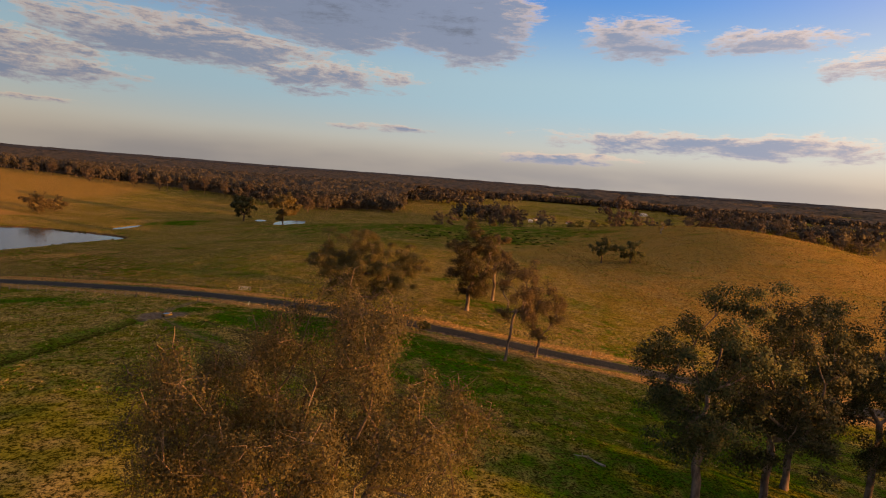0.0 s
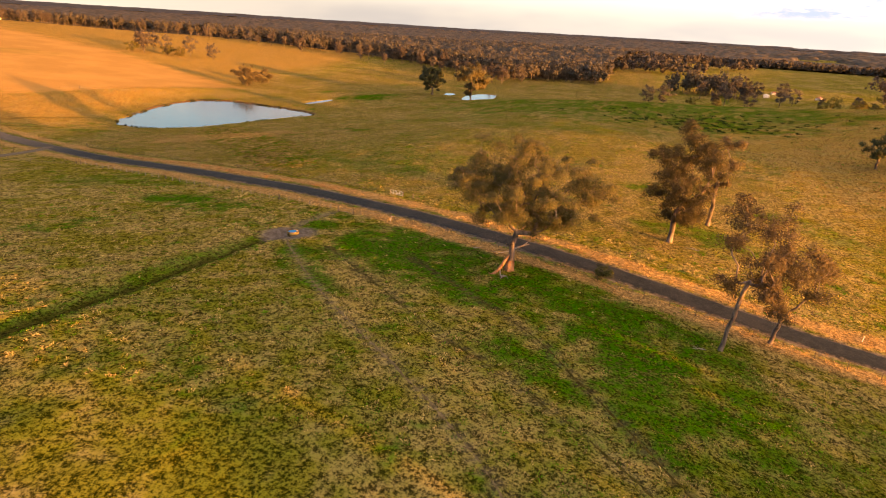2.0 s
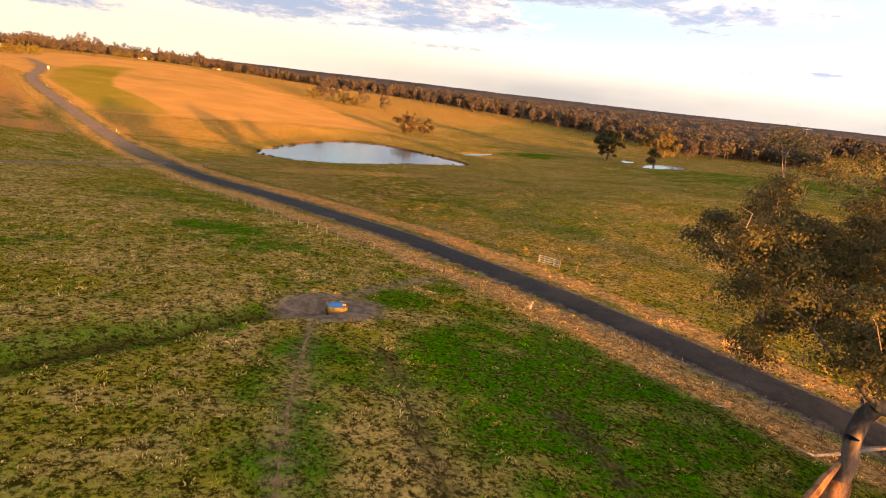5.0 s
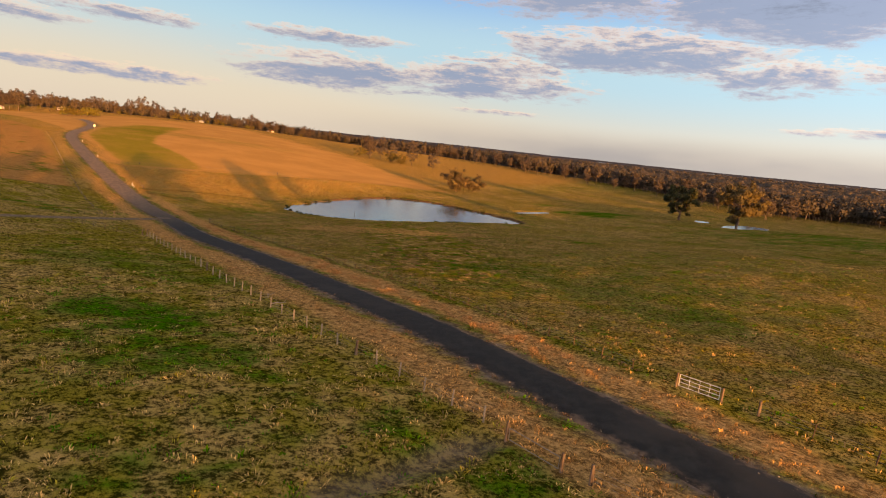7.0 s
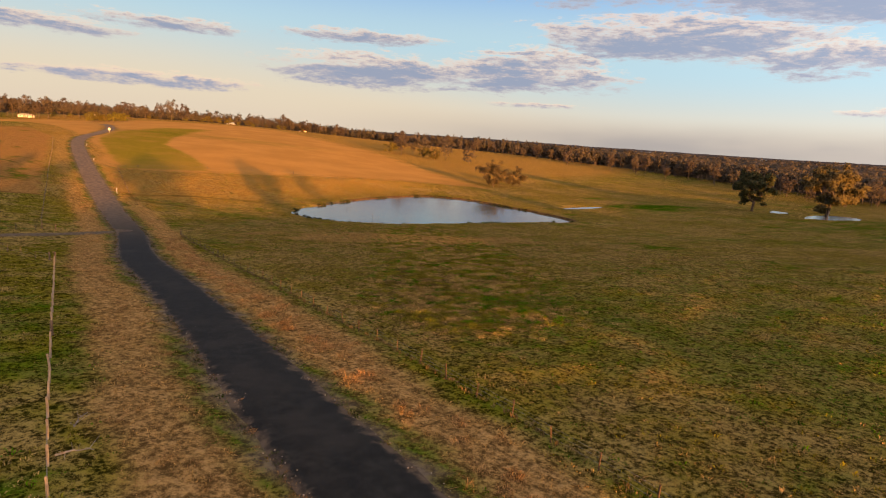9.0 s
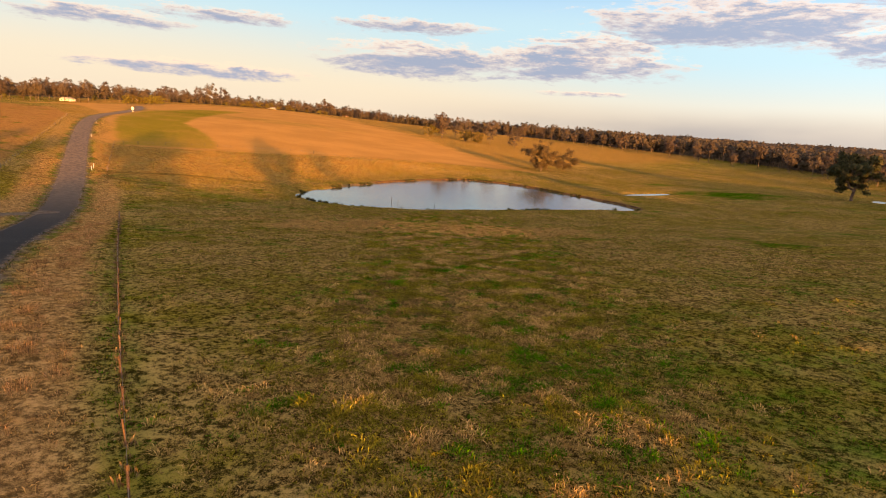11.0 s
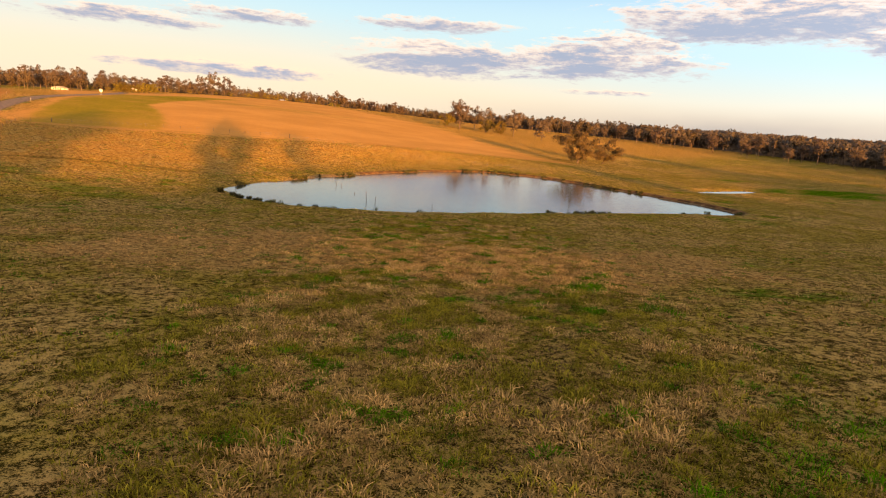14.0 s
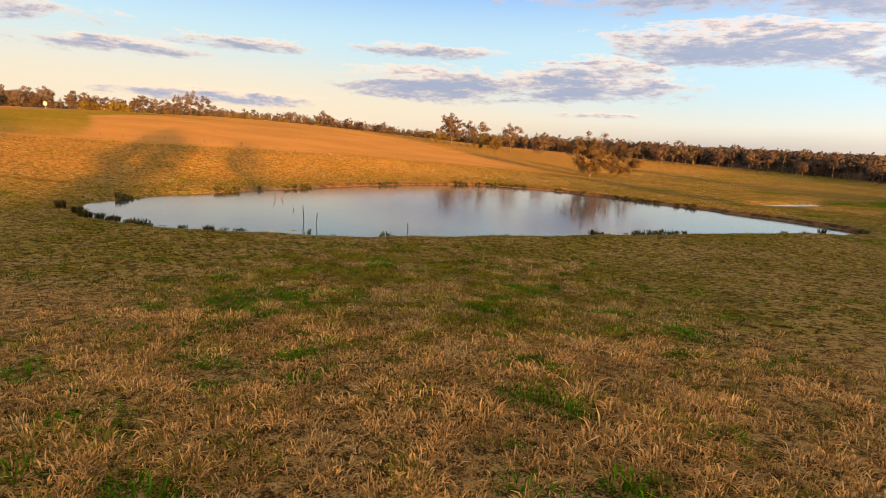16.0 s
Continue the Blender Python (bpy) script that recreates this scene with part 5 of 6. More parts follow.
def torn_limb(gum):
    """A split limb hanging from the trunk to the grass, with splintered end and bleached side branches."""
    bm = bmesh.new()
    tube(bm, [(-0.1, -0.1, 3.3), (-0.7, -0.9, 2.3), (-1.2, -1.9, 1.35), (-1.8, -3.1, 0.75), (-2.3, -3.9, 0.42), (-2.9, -4.4, 0.38)], [0.16, 0.30, 0.36, 0.33, 0.30, 0.16], 8)
    for k in range(5):
        a = 1.3 * k
        tube(bm, [(-2.4, -4.0, 0.45), (-2.9 - 0.3 * math.cos(a), -4.5 - 0.4 * math.sin(a), 0.5 + 0.35 * math.sin(a * 1.7))], [0.14, 0.02], 5)
    limb = part("torn_limb", bm, HEARTWOOD, gum, "split orange-pale limb hanging to the grass")
    bm = bmesh.new()
    tube(bm, [(-1.2, -2.6, 0.9), (-0.9, -3.8, 0.55), (-0.4, -4.9, 0.7), (-0.5, -5.8, 0.35), (0.2, -6.8, 0.5), (0.1, -7.6, 0.25)], [0.13, 0.11, 0.10, 0.09, 0.06, 0.03], 6)
    tube(bm, [(-0.5, -5.8, 0.4), (-1.2, -6.6, 0.7), (-1.3, -7.2, 0.4)], [0.07, 0.05, 0.02], 5)
    tube(bm, [(-0.4, -4.9, 0.65), (0.5, -5.4, 1.1), (1.0, -6.2, 0.9)], [0.07, 0.05, 0.02], 5)
    part("dead_branch", bm, DEAD_WOOD, limb, "bleached twisted branch")
    bm = bmesh.new()
    tube(bm, [(-0.3, -0.2, 4.0), (-1.7, -1.5, 3.9), (-3.1, -2.4, 4.4)], [0.13, 0.09, 0.03], 6)
    part("broken_stub", bm, DEAD_WOOD, gum, "bleached broken side branch")
    bm = bmesh.new()
    tube(bm, [(0.1, 0.0, 4.2), (1.2, 0.1, 4.9), (2.3, 0.5, 5.3), (3.2, 0.3, 6.4)], [0.22, 0.17, 0.12, 0.05], 6)
    tube(bm, [(2.3, 0.5, 5.3), (3.4, 1.2, 5.5)], [0.09, 0.03], 5)
    part("broken_stub", bm, DEAD_WOOD, gum, "bleached broken side branch")
    bm = bmesh.new()
    n, rings = 14, []
    for z, r0 in ((-0.2, 1.25), (0.25, 0.98), (0.8, 0.82), (1.5, 0.74), (2.2, 0.71)):
        rings.append([bm.verts.new((0.06 * z + r0 * (1 + 0.13 * math.sin(3 * a + z) + 0.08 * math.cos(5 * a)) * math.cos(a), 0.03 * z + r0 * (1 + 0.13 * math.sin(3 * a + z) + 0.08 * math.cos(5 * a)) * math.sin(a), z)) for a in np.arange(n) * 2 * math.pi / n])
    for a, b in zip(rings[:-1], rings[1:]):
        for k in range(n):
            f = bm.faces.new((a[k], a[(k + 1) % n], b[(k + 1) % n], b[k]))
            f.smooth = True
    part("root_flare", bm, HEARTWOOD, gum, "flared trunk foot with bark torn off")


def house(x, y, turn, size, roof, label):
    L, W, h = size
    ob = empty("house", stand(x, y, turn, 0.3), label, "house", "distant houses")
    bm = bmesh.new()
    L, W, h = L * 0.75, W * 0.75, h * 0.85
    box(bm, (L, W, h), (0, 0, h / 2))
    part("wall", bm, PAINT_WALL, ob)
    bm = bmesh.new()
    o, rise = 0.6, W * 0.28
    v = [bm.verts.new(p) for p in ((-L / 2 - o, -W / 2 - o, h - 0.1), (L / 2 + o, -W / 2 - o, h - 0.1), (L / 2 + o, W / 2 + o, h - 0.1), (-L / 2 - o, W / 2 + o, h - 0.1), (-L / 2 + W * 0.3, 0, h + rise), (L / 2 - W * 0.3, 0, h + rise))]
    for f in ((0, 1, 5, 4), (1, 2, 5), (2, 3, 4, 5), (3, 0, 4), (3, 2, 1, 0)):
        bm.faces.new([v[i] for i in f])
    part("roof", bm, roof, ob)
    for s in (-1, 1):
        for k in range(3):
            bm = bmesh.new()
            box(bm, (1.6, 0.12, 1.3), ((k - 1) * L * 0.3, s * (W / 2 + 0.03), h * 0.55), 0.02)
            pane = part("window", bm, DARK_GLASS, ob)
            bm = bmesh.new()
            box(bm, (1.8, 0.2, 0.1), ((k - 1) * L * 0.3, s * (W / 2 + 0.08), h * 0.55 - 0.7), 0.01)
            part("window_sill", bm, PAINT_WALL, pane)
    bm = bmesh.new()
    box(bm, (0.95, 0.1, 2.05), (L * 0.14, -(W / 2 + 0.03), 1.03), 0.02)
    part("door", bm, ROOF_RED, ob)


trough(-56.9, 143.3)
LEFT = [(-168.5, 196.3), (-137.7, 187.6), (-103.5, 177.9), (-81.5, 172.0), (-60, 167.4)]
fence(LEFT, 3.4, PALE_POST, "wire fence on pale timber posts along the road verge", seed=1)
fence([(-51, 165.2), (-38, 163.5), (-26, 161.2), (-8, 153.5), (10, 145.5), (27, 139), (43, 134.5), (70, 130.5), (110, 124)], 4.6, THIN_POST, "wire fence on pale timber posts along the road verge", seed=2, strainer_every=999)
fence([*RIGHT_FENCE], 4.0, STEEL_POST, "old wire fence on dark steel posts in long grass", seed=3, wires=(0.4, 0.75, 1.05), strainer_every=999)
fence([(-45.5, 188.2), (-28, 181.5), (-8, 173), (12, 166), (30, 160), (50, 153), (72, 150), (112, 145)], 4.4, STEEL_POST, "old wire fence on dark steel posts in long grass", seed=4)
fence([(-170, 196), (-182, 193), (-197, 189.5)], 4.0, THIN_POST, "short wire fence beside the farm entrance", seed=5)
fence([(-214, 209), (-217, 199), (-216, 187)], 3.6, THIN_POST, "short wire fence beside the farm entrance", seed=6)
fence([(-218, 207.5), (-231.7, 210.9), (-276.3, 223.6), (-345.8, 243.9), (-420, 266), (-490, 286)], 5.0, THIN_POST, "wire fence on timber posts bordering a bare field", seed=7)
fence([(-288, 253), (-353, 273), (-353, 305), (-341, 345), (-316, 373), (-293, 410), (-262, 424)], 5.5, THIN_POST, "wire fence crossing the slope above the pond", seed=8, wires=(0.5, 1.0))
farm_gate(-52.4, 189.1, -8, 3.66, 1.1, 4, 3, "white pipe farm gate closed between timber posts", GALV)
farm_gate(-57.3, 166.2, -12, 4.2, 0.8, 2, 0, "sagging two-rail pipe gate beside a timber post", WIRE)
guide_post(-42.6, 163.0, 24, 1.25, "leaning white marker post in long grass")
guide_post(51.3, 147.2, 5)
guide_post(-287, 248.5, 3, 1.2)
guide_post(-292, 250.2, -6, 1.2)
guide_post(-440, 288.5, 3, 1.2)
guide_post(-372, 269.5, 3, 1.2)
road_sign(-548, 339)
torn_limb(old_gum)
dead_branch(-10.8, 139.0, 250, 2.2, "tangle of bleached dead twigs on green grass", 6)
dead_branch(30.7, 77, 160, 4.5, "bleached fallen log on shaded grass", 8)
dead_branch(22.5, 127, 200, 2.0, "short broken limb at the foot of a gum tree", 10)
dead_branch(-20, 152, 20, 2.0, "loop of dead twigs on green grass", 11)
dead_branch(-97, 176.5, 60, 1.8, "heap of grey dead branches against the fence", 12)
dead_branch(-100, 178.3, 120, 1.6, "heap of grey dead branches against the fence", 13)
dead_branch(28, 180, 150, 3.0, "grey fallen limb on the slope", 14)

for x, y, turn, size, roof in [
    (*around(31, 1330), 20, (16, 9, 3.4), ROOF_RED), (*around(29, 1360), 70, (18, 10, 3.4), ROOF), (*around(27, 1390), 30, (14, 9, 3.2), ROOF), (*around(33.5, 1300), 10, (15, 9, 3.2), ROOF),
    (176, 812, 80, (16, 8, 2.8), ROOF), (232, 816, 60, (12, 7, 2.8), ROOF_RED), (192, 848, 90, (12, 7, 2.8), ROOF_RED), (420, 1010, 20, (18, 10, 3.6), ROOF), (*around(76, 880), 10, (18, 9, 3.4), ROOF), (*around(81, 850), 30, (24, 9, 3.4), ROOF), (*around(64, 990), 40, (16, 9, 3.4), ROOF),
    (*around(57, 1060), 15, (16, 9, 3.4), ROOF_RED), (*around(22.5, 1000), 15, (17, 9, 4.5), ROOF), (*around(24.0, 1010), 50, (15, 9, 4.0), ROOF),
]:
    house(x, y, turn, size, roof, "low pale house with hipped roof among far trees")


def stake(x, y, h, lean):
    ob = new("stake", post_mesh("stake", 0.05, h, STEEL_DARK))
    ob.matrix_world = pose(x, y, -0.3, lean, -lean, 30)
    tagged(ob, "thin dark stake standing in the pond", "stake", "stakes in the pond")


for x, y, h, l in [(-223.2, 313.3, 2.3, 3), (-220.4, 313.3, 1.7, -4), (-249.6, 323.0, 1.5, 9), (-248.9, 323.6, 1.2, -14), (-234.5, 318.2, 0.7, 12), (-212.2, 320.9, 1.1, 2)]:
    stake(x, y, h, l)


# ---- grass ----
def blades(name, x, y, height, count, colour, label, seed, width=0.035, lean=0.45, patch=0.28, kind_="grass"):
    """Tufts of single tapering blades; one mesh."""
    r = np.random.default_rng(seed)
    z = ground(x, y) - 0.03
    n = len(x) * count
    who = np.repeat(np.arange(len(x)), count)
    a = r.uniform(0, 2 * math.pi, n)
    rr = patch * np.sqrt(r.random(n)) * (0.6 + height[who])
    root = np.stack([x[who] + rr * np.cos(a), y[who] + rr * np.sin(a), z[who]], 1)
    h = height[who] * r.uniform(0.5, 1.15, n)
    b = a + r.normal(0, 0.8, n)
    out = h * np.abs(r.normal(0, lean, n))
    way = np.stack([np.cos(b), np.sin(b), 0 * b], 1)
    mid = root + way * (0.38 * out)[:, None] + np.stack([0 * h, 0 * h, 0.66 * h], 1)
    tip = root + way * (1.05 * out)[:, None] + np.stack([0 * h, 0 * h, h * (1.0 - 0.22 * np.minimum(out / h, 1.5))], 1)
    c = r.uniform(0, 2 * math.pi, n)
    wv = np.stack([np.cos(c), np.sin(c), 0 * c], 1) * (width * r.uniform(0.6, 1.4, n) * (0.5 + height[who]))[:, None]
    v = np.stack([root, mid - wv, tip, mid + wv], 1).reshape(-1, 3)
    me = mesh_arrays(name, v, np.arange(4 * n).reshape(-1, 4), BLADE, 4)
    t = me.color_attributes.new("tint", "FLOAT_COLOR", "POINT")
    # shade low in the tufts painted into the blades: darker roots, paler tips
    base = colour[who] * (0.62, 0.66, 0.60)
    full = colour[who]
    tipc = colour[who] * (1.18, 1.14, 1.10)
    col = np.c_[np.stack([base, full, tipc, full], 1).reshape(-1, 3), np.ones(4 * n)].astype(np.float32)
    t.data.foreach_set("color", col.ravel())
    tagged(new(name, me), label, kind_, kind="stuff")


def tint(lush, verge, dry, x_, y_, r):
    n = len(lush)
    knot = ripple(x_, y_, 0.95, 81)
    mixv = np.clip(0.75 * knot + 0.45 * r.random(n) - 0.08, 0, 1)[:, None]
    straw = np.array([0.130, 0.088, 0.030]) * (1 - mixv) + np.array([0.500, 0.358, 0.150]) * mixv
    russet = np.array([0.22, 0.122, 0.040]) * (1 - mixv) + np.array([0.66, 0.395, 0.145]) * mixv
    green = np.array([0.018, 0.060, 0.002]) * (1 - mixv) + np.array([0.072, 0.200, 0.004]) * mixv
    gold = np.array([0.13, 0.072, 0.024]) * (1 - mixv) + np.array([0.30, 0.172, 0.060]) * mixv
    olive = np.array([0.060, 0.060, 0.006]) * (1 - mixv) + np.array([0.255, 0.228, 0.028]) * mixv
    north = smooth(0, 12, y_ - (201 - 0.29 * (x_ + 100)))[:, None]
    straw = straw * (1 + north * np.array([0.06, 0.0, 0.0]))
    pick = r.random(n)[:, None]
    c = np.where(pick < 0.12 + 0.16 * north + (0.5 + 0.25 * north) * smooth(0.35, 0.65, ripple(x_, y_, 2.1, 86))[:, None], olive, straw)
    c = np.where(r.random(n)[:, None] < verge[:, None], russet, c)
    c = np.where(r.random(n)[:, None] < dry[:, None] * 0.85, gold, c)
    sprout = smooth(0.68, 0.82, ripple(x_, y_, 1.3, 87)) * (1 - verge * (y_ < 230))
    return np.where(r.random(n)[:, None] < np.maximum(lush * 0.90, 0.85 * sprout)[:, None], green, c)


def scatter(name, xs, ys, per_m2, hmin, hmax, count, label, seed, width, near=None, lean=0.45, gain=1.0, patch=0.28):
    r = np.random.default_rng(seed)
    n = int((xs[1] - xs[0]) * (ys[1] - ys[0]) * per_m2)
    x, y = r.uniform(*xs, n), r.uniform(*ys, n)
    if near is not None:
        d, _, _ = near_line(x, y, np.array(near[0], float))
        m = d < near[1] * (0.45 + 0.65 * r.random(n))
        x, y = x[m], y[m]
    lush, bare, dry, verge = covers(x, y)
    d, _, _ = windowed(x, y, road_line, 12)
    wet = inside(x, y, pond_line)
    thin = ripple(x, y, 3.5, 80)
    hay, field, plough, dark = crops(x, y)
    bare = np.maximum(bare, np.maximum(np.maximum(hay, plough), np.maximum(field, dark)) * 0.95)
    m = (r.random(len(x)) > bare * 1.1) & (d > ROAD_HALF + 0.25) & ~wet & (thin > 0.04 + 0.14 * r.random(len(x)))
    x, y, lush, bare, dry, thin, verge = x[m], y[m], lush[m], bare[m], dry[m], thin[m], verge[m]
    h = (hmin + (hmax - hmin) * r.random(len(x)) ** 2) * (0.7 + 0.5 * thin) * (1 - 0.30 * lush + 0.35 * dry) * (0.72 + 0.62 * ripple(x, y, 0.95, 81))
    blades(name, x, y, h, count, gain * tint(lush, verge, dry, x, y, r), label, seed, width, lean, patch)


WAY = [(-105, 218), (-150, 268), (-205, 312)]
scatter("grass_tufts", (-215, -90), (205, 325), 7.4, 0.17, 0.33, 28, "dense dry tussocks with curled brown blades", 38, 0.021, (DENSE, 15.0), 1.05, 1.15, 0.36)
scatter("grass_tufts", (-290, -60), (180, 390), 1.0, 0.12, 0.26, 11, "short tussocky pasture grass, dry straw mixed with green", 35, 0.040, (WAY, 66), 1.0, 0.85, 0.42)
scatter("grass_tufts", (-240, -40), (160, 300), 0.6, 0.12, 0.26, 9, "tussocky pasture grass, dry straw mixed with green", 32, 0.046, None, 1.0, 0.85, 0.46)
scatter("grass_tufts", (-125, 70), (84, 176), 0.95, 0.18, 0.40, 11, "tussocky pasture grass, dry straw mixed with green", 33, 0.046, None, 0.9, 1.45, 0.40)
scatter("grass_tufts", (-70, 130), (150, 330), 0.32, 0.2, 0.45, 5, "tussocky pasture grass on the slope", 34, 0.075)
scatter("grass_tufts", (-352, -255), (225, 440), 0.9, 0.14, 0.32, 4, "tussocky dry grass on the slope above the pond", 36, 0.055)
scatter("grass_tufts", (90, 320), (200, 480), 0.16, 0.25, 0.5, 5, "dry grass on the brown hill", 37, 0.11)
# tall dry tussocks on the verges and standing singly in the paddock
r = np.random.default_rng(61)
k = 1500
i = r.integers(0, len(road_line) - 1, k * 4)
p = road_line[i] + (road_line[i + 1] - road_line[i]) * r.random((k * 4, 1))
p0 = p
side = r.choice([-1, 1], k * 4) * r.uniform(ROAD_HALF + 1.2, 10.5, k * 4)
dv = road_line[i + 1] - road_line[i]
dv /= np.linalg.norm(dv, axis=1)[:, None]
p = p + np.stack([-dv[:, 1], dv[:, 0]], 1) * side[:, None]
m = (p[:, 0] > -330) & (p[:, 0] < 120) & (ripple(p[:, 0], p[:, 1], 4, 83) > 0.45)
p = p[m][:k]
warm = np.array([0.30, 0.165, 0.070]) + np.array([0.16, 0.095, 0.045]) * r.random((len(p), 1))
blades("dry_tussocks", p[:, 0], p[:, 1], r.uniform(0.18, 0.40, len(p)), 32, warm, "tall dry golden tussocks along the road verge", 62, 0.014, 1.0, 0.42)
m = (p0[:, 0] > -200) & (p0[:, 0] < -60)
q = p0[m][:130] + np.stack([-dv[m][:130, 1], dv[m][:130, 0]], 1) * -r.uniform(ROAD_HALF + 2.0, 9.5, (130, 1))
orange = np.array([0.40, 0.225, 0.100]) * r.uniform(0.75, 1.15, (130, 1))
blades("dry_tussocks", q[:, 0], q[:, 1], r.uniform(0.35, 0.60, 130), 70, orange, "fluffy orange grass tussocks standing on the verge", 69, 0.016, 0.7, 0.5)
hem = curve_points(RIGHT_FENCE, 0.4)
hem = hem + r.normal(0, 0.18, hem.shape)
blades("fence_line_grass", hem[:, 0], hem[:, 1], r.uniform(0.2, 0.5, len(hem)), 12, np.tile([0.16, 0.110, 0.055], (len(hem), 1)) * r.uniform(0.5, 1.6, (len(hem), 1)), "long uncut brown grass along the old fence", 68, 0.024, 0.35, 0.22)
spots = np.array([(-116, 221.7), (-113, 223), (-119, 219), (-126, 229), (-128, 232), (-122, 232), (-121, 228), (-130, 236), (-118, 230), (-124, 226)])
p = spots[r.integers(0, len(spots), 90)] + r.normal(0, 0.9, (90, 2))
blades("dry_tussocks", p[:, 0], p[:, 1], r.uniform(0.22, 0.42, 90), 55, np.tile([0.15, 0.095, 0.048], (90, 1)) * r.uniform(0.7, 1.2, (90, 1)), "tall dry orange tussocks standing in the paddock", 63, 0.010, 0.8, 0.5)
p = np.stack([r.uniform(-250, 40, 110), r.uniform(95, 300, 110)], 1)
m = ~inside(p[:, 0], p[:, 1], pond_line) & (windowed(p[:, 0], p[:, 1], road_line, 12)[0] > 5)
p = p[m]
blades("dry_tussocks", p[:, 0], p[:, 1], r.uniform(0.16, 0.28, len(p)), 34, np.tile([0.26, 0.155, 0.06], (len(p), 1)) * r.uniform(0.6, 1.2, (len(p), 1)), "scattered taller dry tussocks in the pasture", 64, 0.013, 1.1, 0.4)
# sedge round the pond
i = r.integers(0, len(pond_line) - 1, 900)
t = r.random((900, 1))
p = pond_line[i] * (1 - t) + pond_line[i + 1] * t + r.normal(0, 0.45, (900, 2))
m = ripple(p[:, 0], p[:, 1], 5, 91) > np.where((p[:, 1] < 320) | (p[:, 0] > -215), 0.76, 0.5)
p = p[m]
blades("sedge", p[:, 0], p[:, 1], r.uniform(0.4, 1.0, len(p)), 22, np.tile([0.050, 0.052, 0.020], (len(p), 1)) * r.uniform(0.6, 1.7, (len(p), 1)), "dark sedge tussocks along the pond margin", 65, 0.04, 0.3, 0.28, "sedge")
# larger single clumps stand along the near shore
shore = curve_points([(-238, 290.5), (-230, 293.1), (-224.5, 298), (-219, 303.5)], 1.15)
p = np.concatenate([shore[r.random(len(shore)) < 0.75], [(-193.3, 364.1), (-192.1, 365.3), (-191.5, 368.4), (-187.3, 373.8), (-215.7, 313.6)]])
p = p + r.normal(0, 0.25, p.shape)
blades("sedge", p[:, 0], p[:, 1], r.uniform(0.55, 1.05, len(p)), 110, np.tile([0.040, 0.042, 0.018], (len(p), 1)) * r.uniform(0.6, 1.4, (len(p), 1)), "tall dark sedge clumps standing along the near shore", 67, 0.035, 0.28, 0.32, "sedge")
# undercut earth bank round the far shore
rim = pond_line[(pond_line[:, 1] > 384) | (pond_line[:, 0] < -272)]
rim = rim[np.argsort((np.arctan2(rim[:, 1] - 350, rim[:, 0] + 230) + 0.9) % (2 * math.pi))]
out = (rim - centre) / np.linalg.norm(rim - centre, axis=1)[:, None]
tall = 0.34 + 0.22 * ripple(rim[:, 0], rim[:, 1], 14, 97)
rows = [np.c_[rim + out * o, z] for o, z in ((-0.5, np.full(len(rim), -0.4)), (-0.15, 0.05 + 0 * tall), (0.15, tall * 0.55), (0.35, tall), (1.0, tall + 0.1), (2.2, ground(rim[:, 0] + 2.2 * out[:, 0], rim[:, 1] + 2.2 * out[:, 1]) - 0.1))]
v = np.stack(rows, 1).reshape(-1, 3)
i = (np.arange(len(rim) - 1)[:, None] * 6 + np.arange(5)[None]).ravel()
bank_mesh = mesh_arrays("pond_bank", v, np.stack([i, i + 1, i + 7, i + 6], 1), EARTH, 4)
tagged(new("pond_bank", bank_mesh), "low undercut earth bank along the far pond shore", "bank", kind="structure")
# dark low weeds on the green rise
p = np.stack([r.normal(60, 34, 260), r.normal(420, 18, 260)], 1)[:170]
blades("weeds", p[:, 0], p[:, 1], r.uniform(0.6, 1.2, 170), 24, np.tile([0.032, 0.050, 0.012], (170, 1)) * r.uniform(0.7, 1.6, (170, 1)), "dark green weeds dotted over the green rise", 66, 0.12, 0.7, 0.9, "weeds")


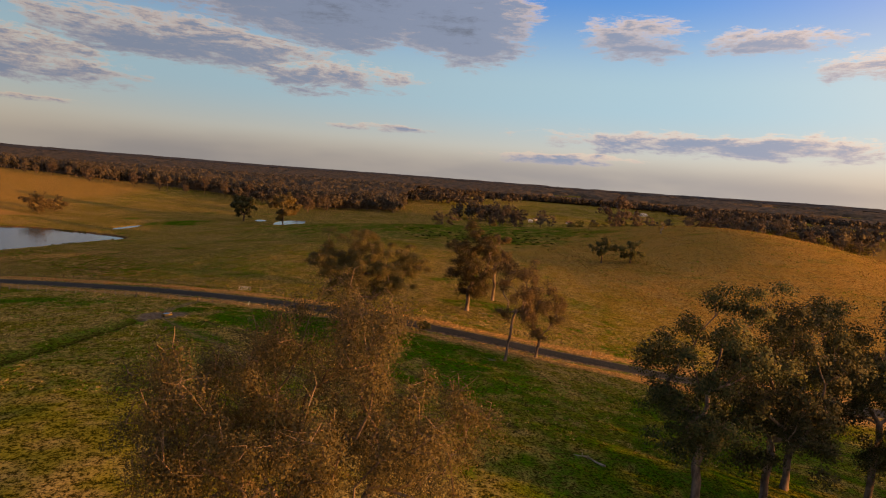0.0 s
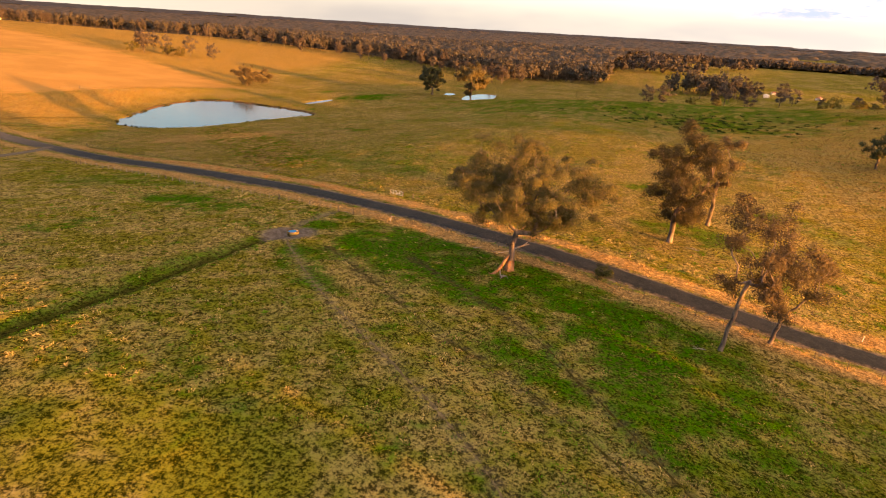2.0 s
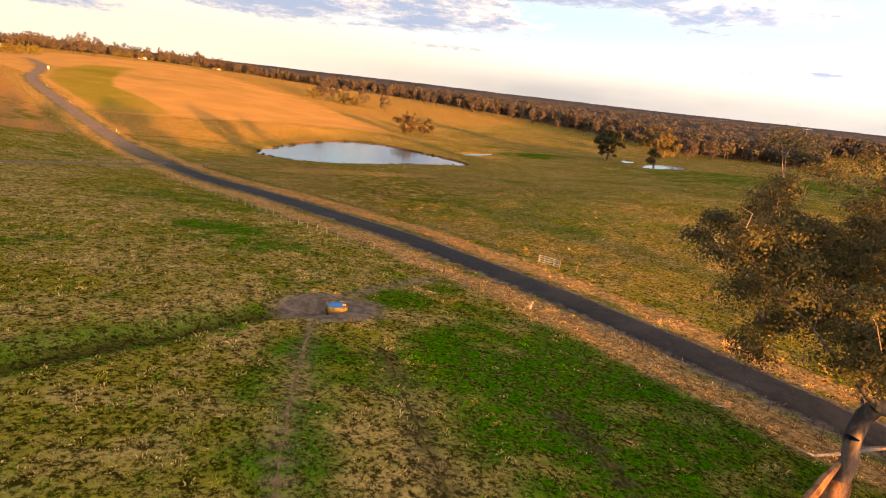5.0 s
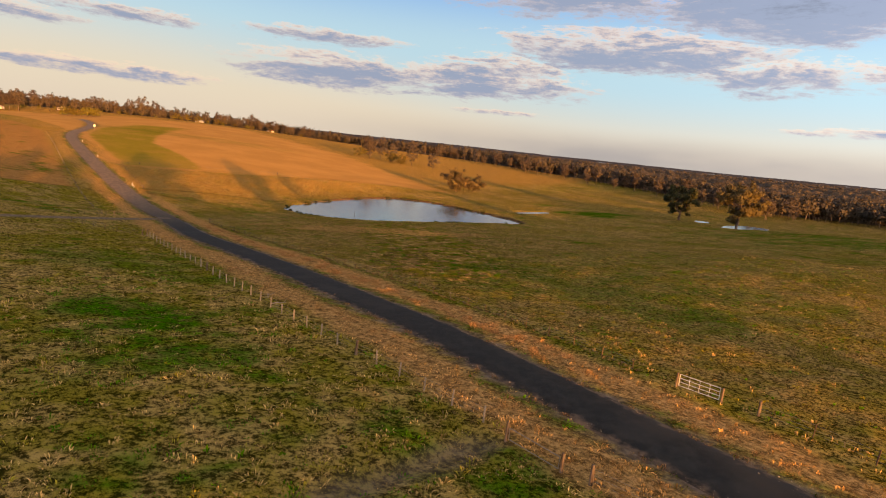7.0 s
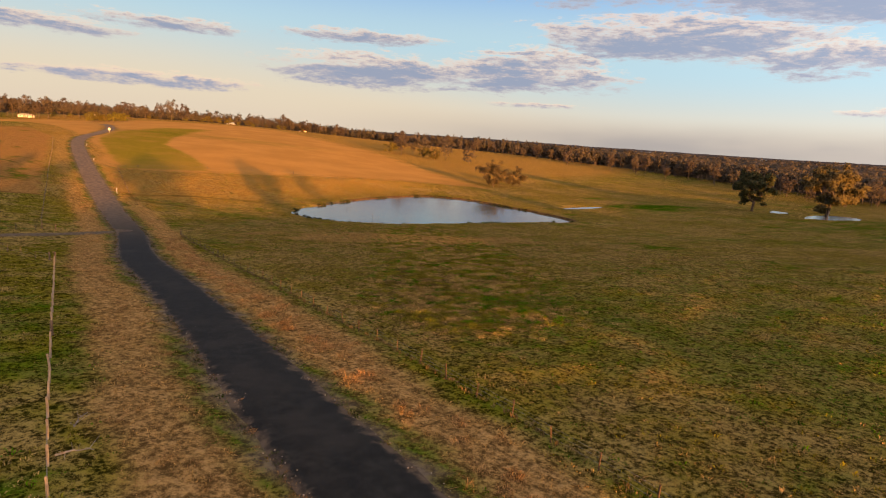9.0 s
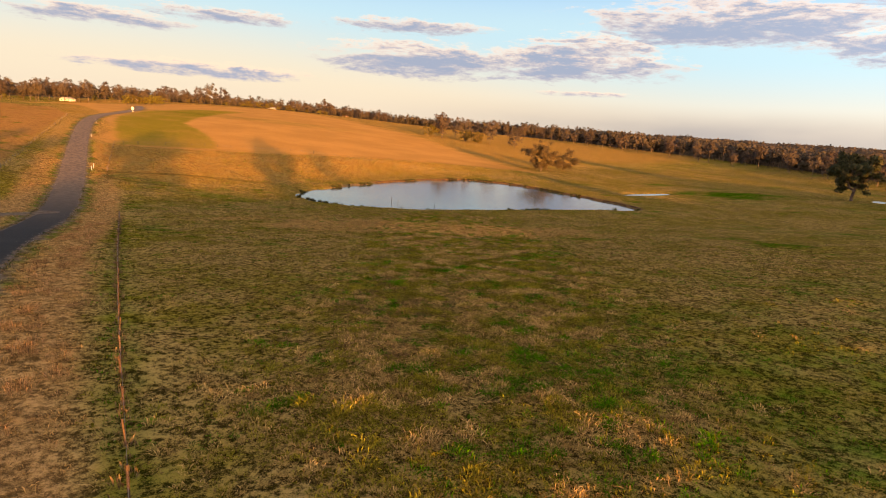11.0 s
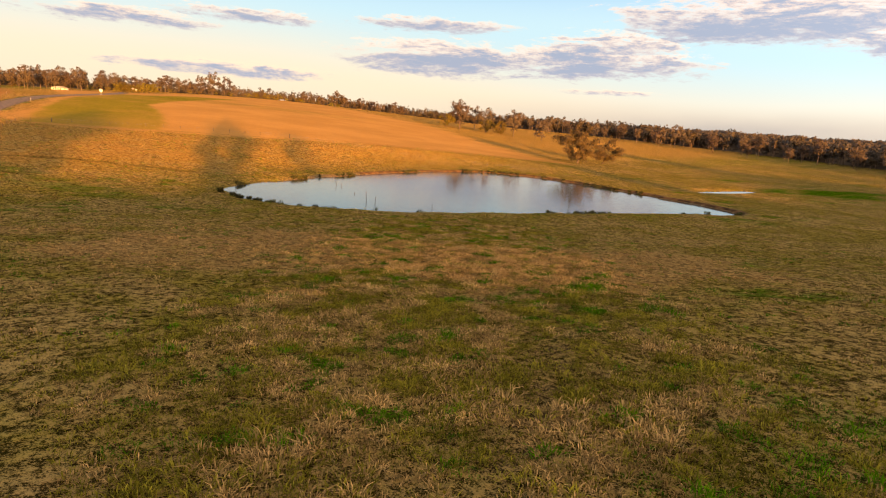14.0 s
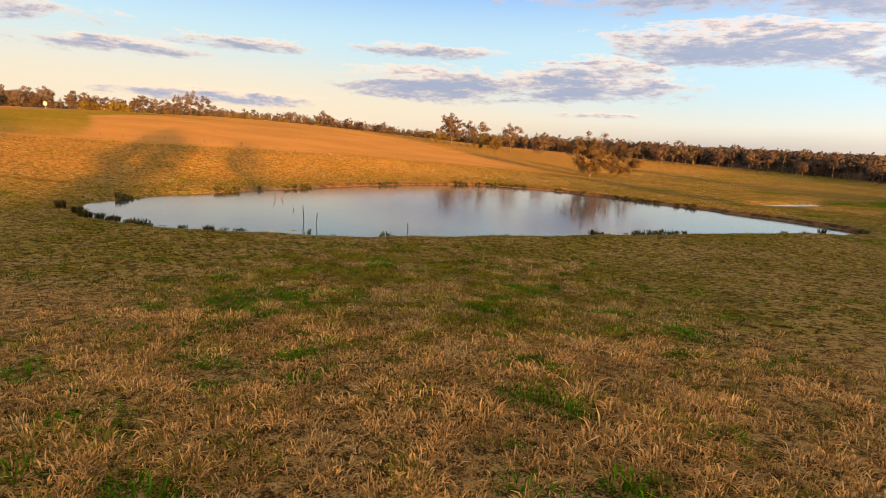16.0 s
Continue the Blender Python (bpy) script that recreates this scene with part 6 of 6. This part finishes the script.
# grass creeping over the road edges
near = np.where((road_line[:-1, 0] > -250) & (road_line[:-1, 0] < 60))[0]
i = near[r.integers(0, len(near), 2600)]
t = r.random((2600, 1))
p = road_line[i] * (1 - t) + road_line[i + 1] * t
dv = road_line[i + 1] - road_line[i]
dv /= np.linalg.norm(dv, axis=1)[:, None]
side = r.choice([-1, 1], 2600)
p = p + np.stack([-dv[:, 1], dv[:, 0]], 1) * (side * (ROAD_HALF + r.normal(0.0, 0.22, 2600)))[:, None]
m = ripple(p[:, 0], p[:, 1], 2.0, 95) > 0.42
p = p[m]
edge_tint = np.where(r.random((len(p), 1)) < 0.45, np.array([[0.050, 0.075, 0.012]]), np.array([[0.22, 0.145, 0.075]])) * r.uniform(0.5, 1.3, (len(p), 1))
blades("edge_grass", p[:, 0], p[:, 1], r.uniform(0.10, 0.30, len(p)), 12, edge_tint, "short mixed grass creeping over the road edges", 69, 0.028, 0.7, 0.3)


def loose_stones():
    """Pale stones along the road edges."""
    r = np.random.default_rng(71)
    n = 2200
    near = np.where((road_line[:-1, 0] > -260) & (road_line[:-1, 0] < 60))[0]
    i = near[r.integers(0, len(near), n)]
    t = r.random((n, 1))
    p = road_line[i] * (1 - t) + road_line[i + 1] * t
    dv = road_line[i + 1] - road_line[i]
    dv /= np.linalg.norm(dv, axis=1)[:, None]
    off = np.where(r.random(n) < 0.86, r.choice([-1, 1], n) * r.normal(ROAD_HALF - 0.15, 0.28, n), r.uniform(-ROAD_HALF, ROAD_HALF, n))
    q = p + np.stack([-dv[:, 1], dv[:, 0]], 1) * off[:, None]
    z = swell(p[:, 0], p[:, 1]) + 0.08
    s = 0.02 + 0.06 * r.random(n) ** 2.5
    base = np.array([(1, 0, 0), (0, 1, 0), (-1, 0, 0), (0, -1, 0), (0, 0, 0.8), (0, 0, -0.8)], float)
    v = np.stack([q[:, 0], q[:, 1], z], 1)[:, None] + (base[None] * r.uniform(0.6, 1.4, (n, 6, 1))) * s[:, None, None]
    f = np.array([(0, 1, 4), (1, 2, 4), (2, 3, 4), (3, 0, 4), (1, 0, 5), (2, 1, 5), (3, 2, 5), (0, 3, 5)])
    faces = (np.arange(n)[:, None, None] * 6 + f[None]).reshape(-1, 3)
    tagged(new("loose_stones", mesh_arrays("loose_stones", v.reshape(-1, 3), faces, STONE, 3)), "loose pale stones scattered along the road edges", "stones", kind="stuff")


loose_stones()
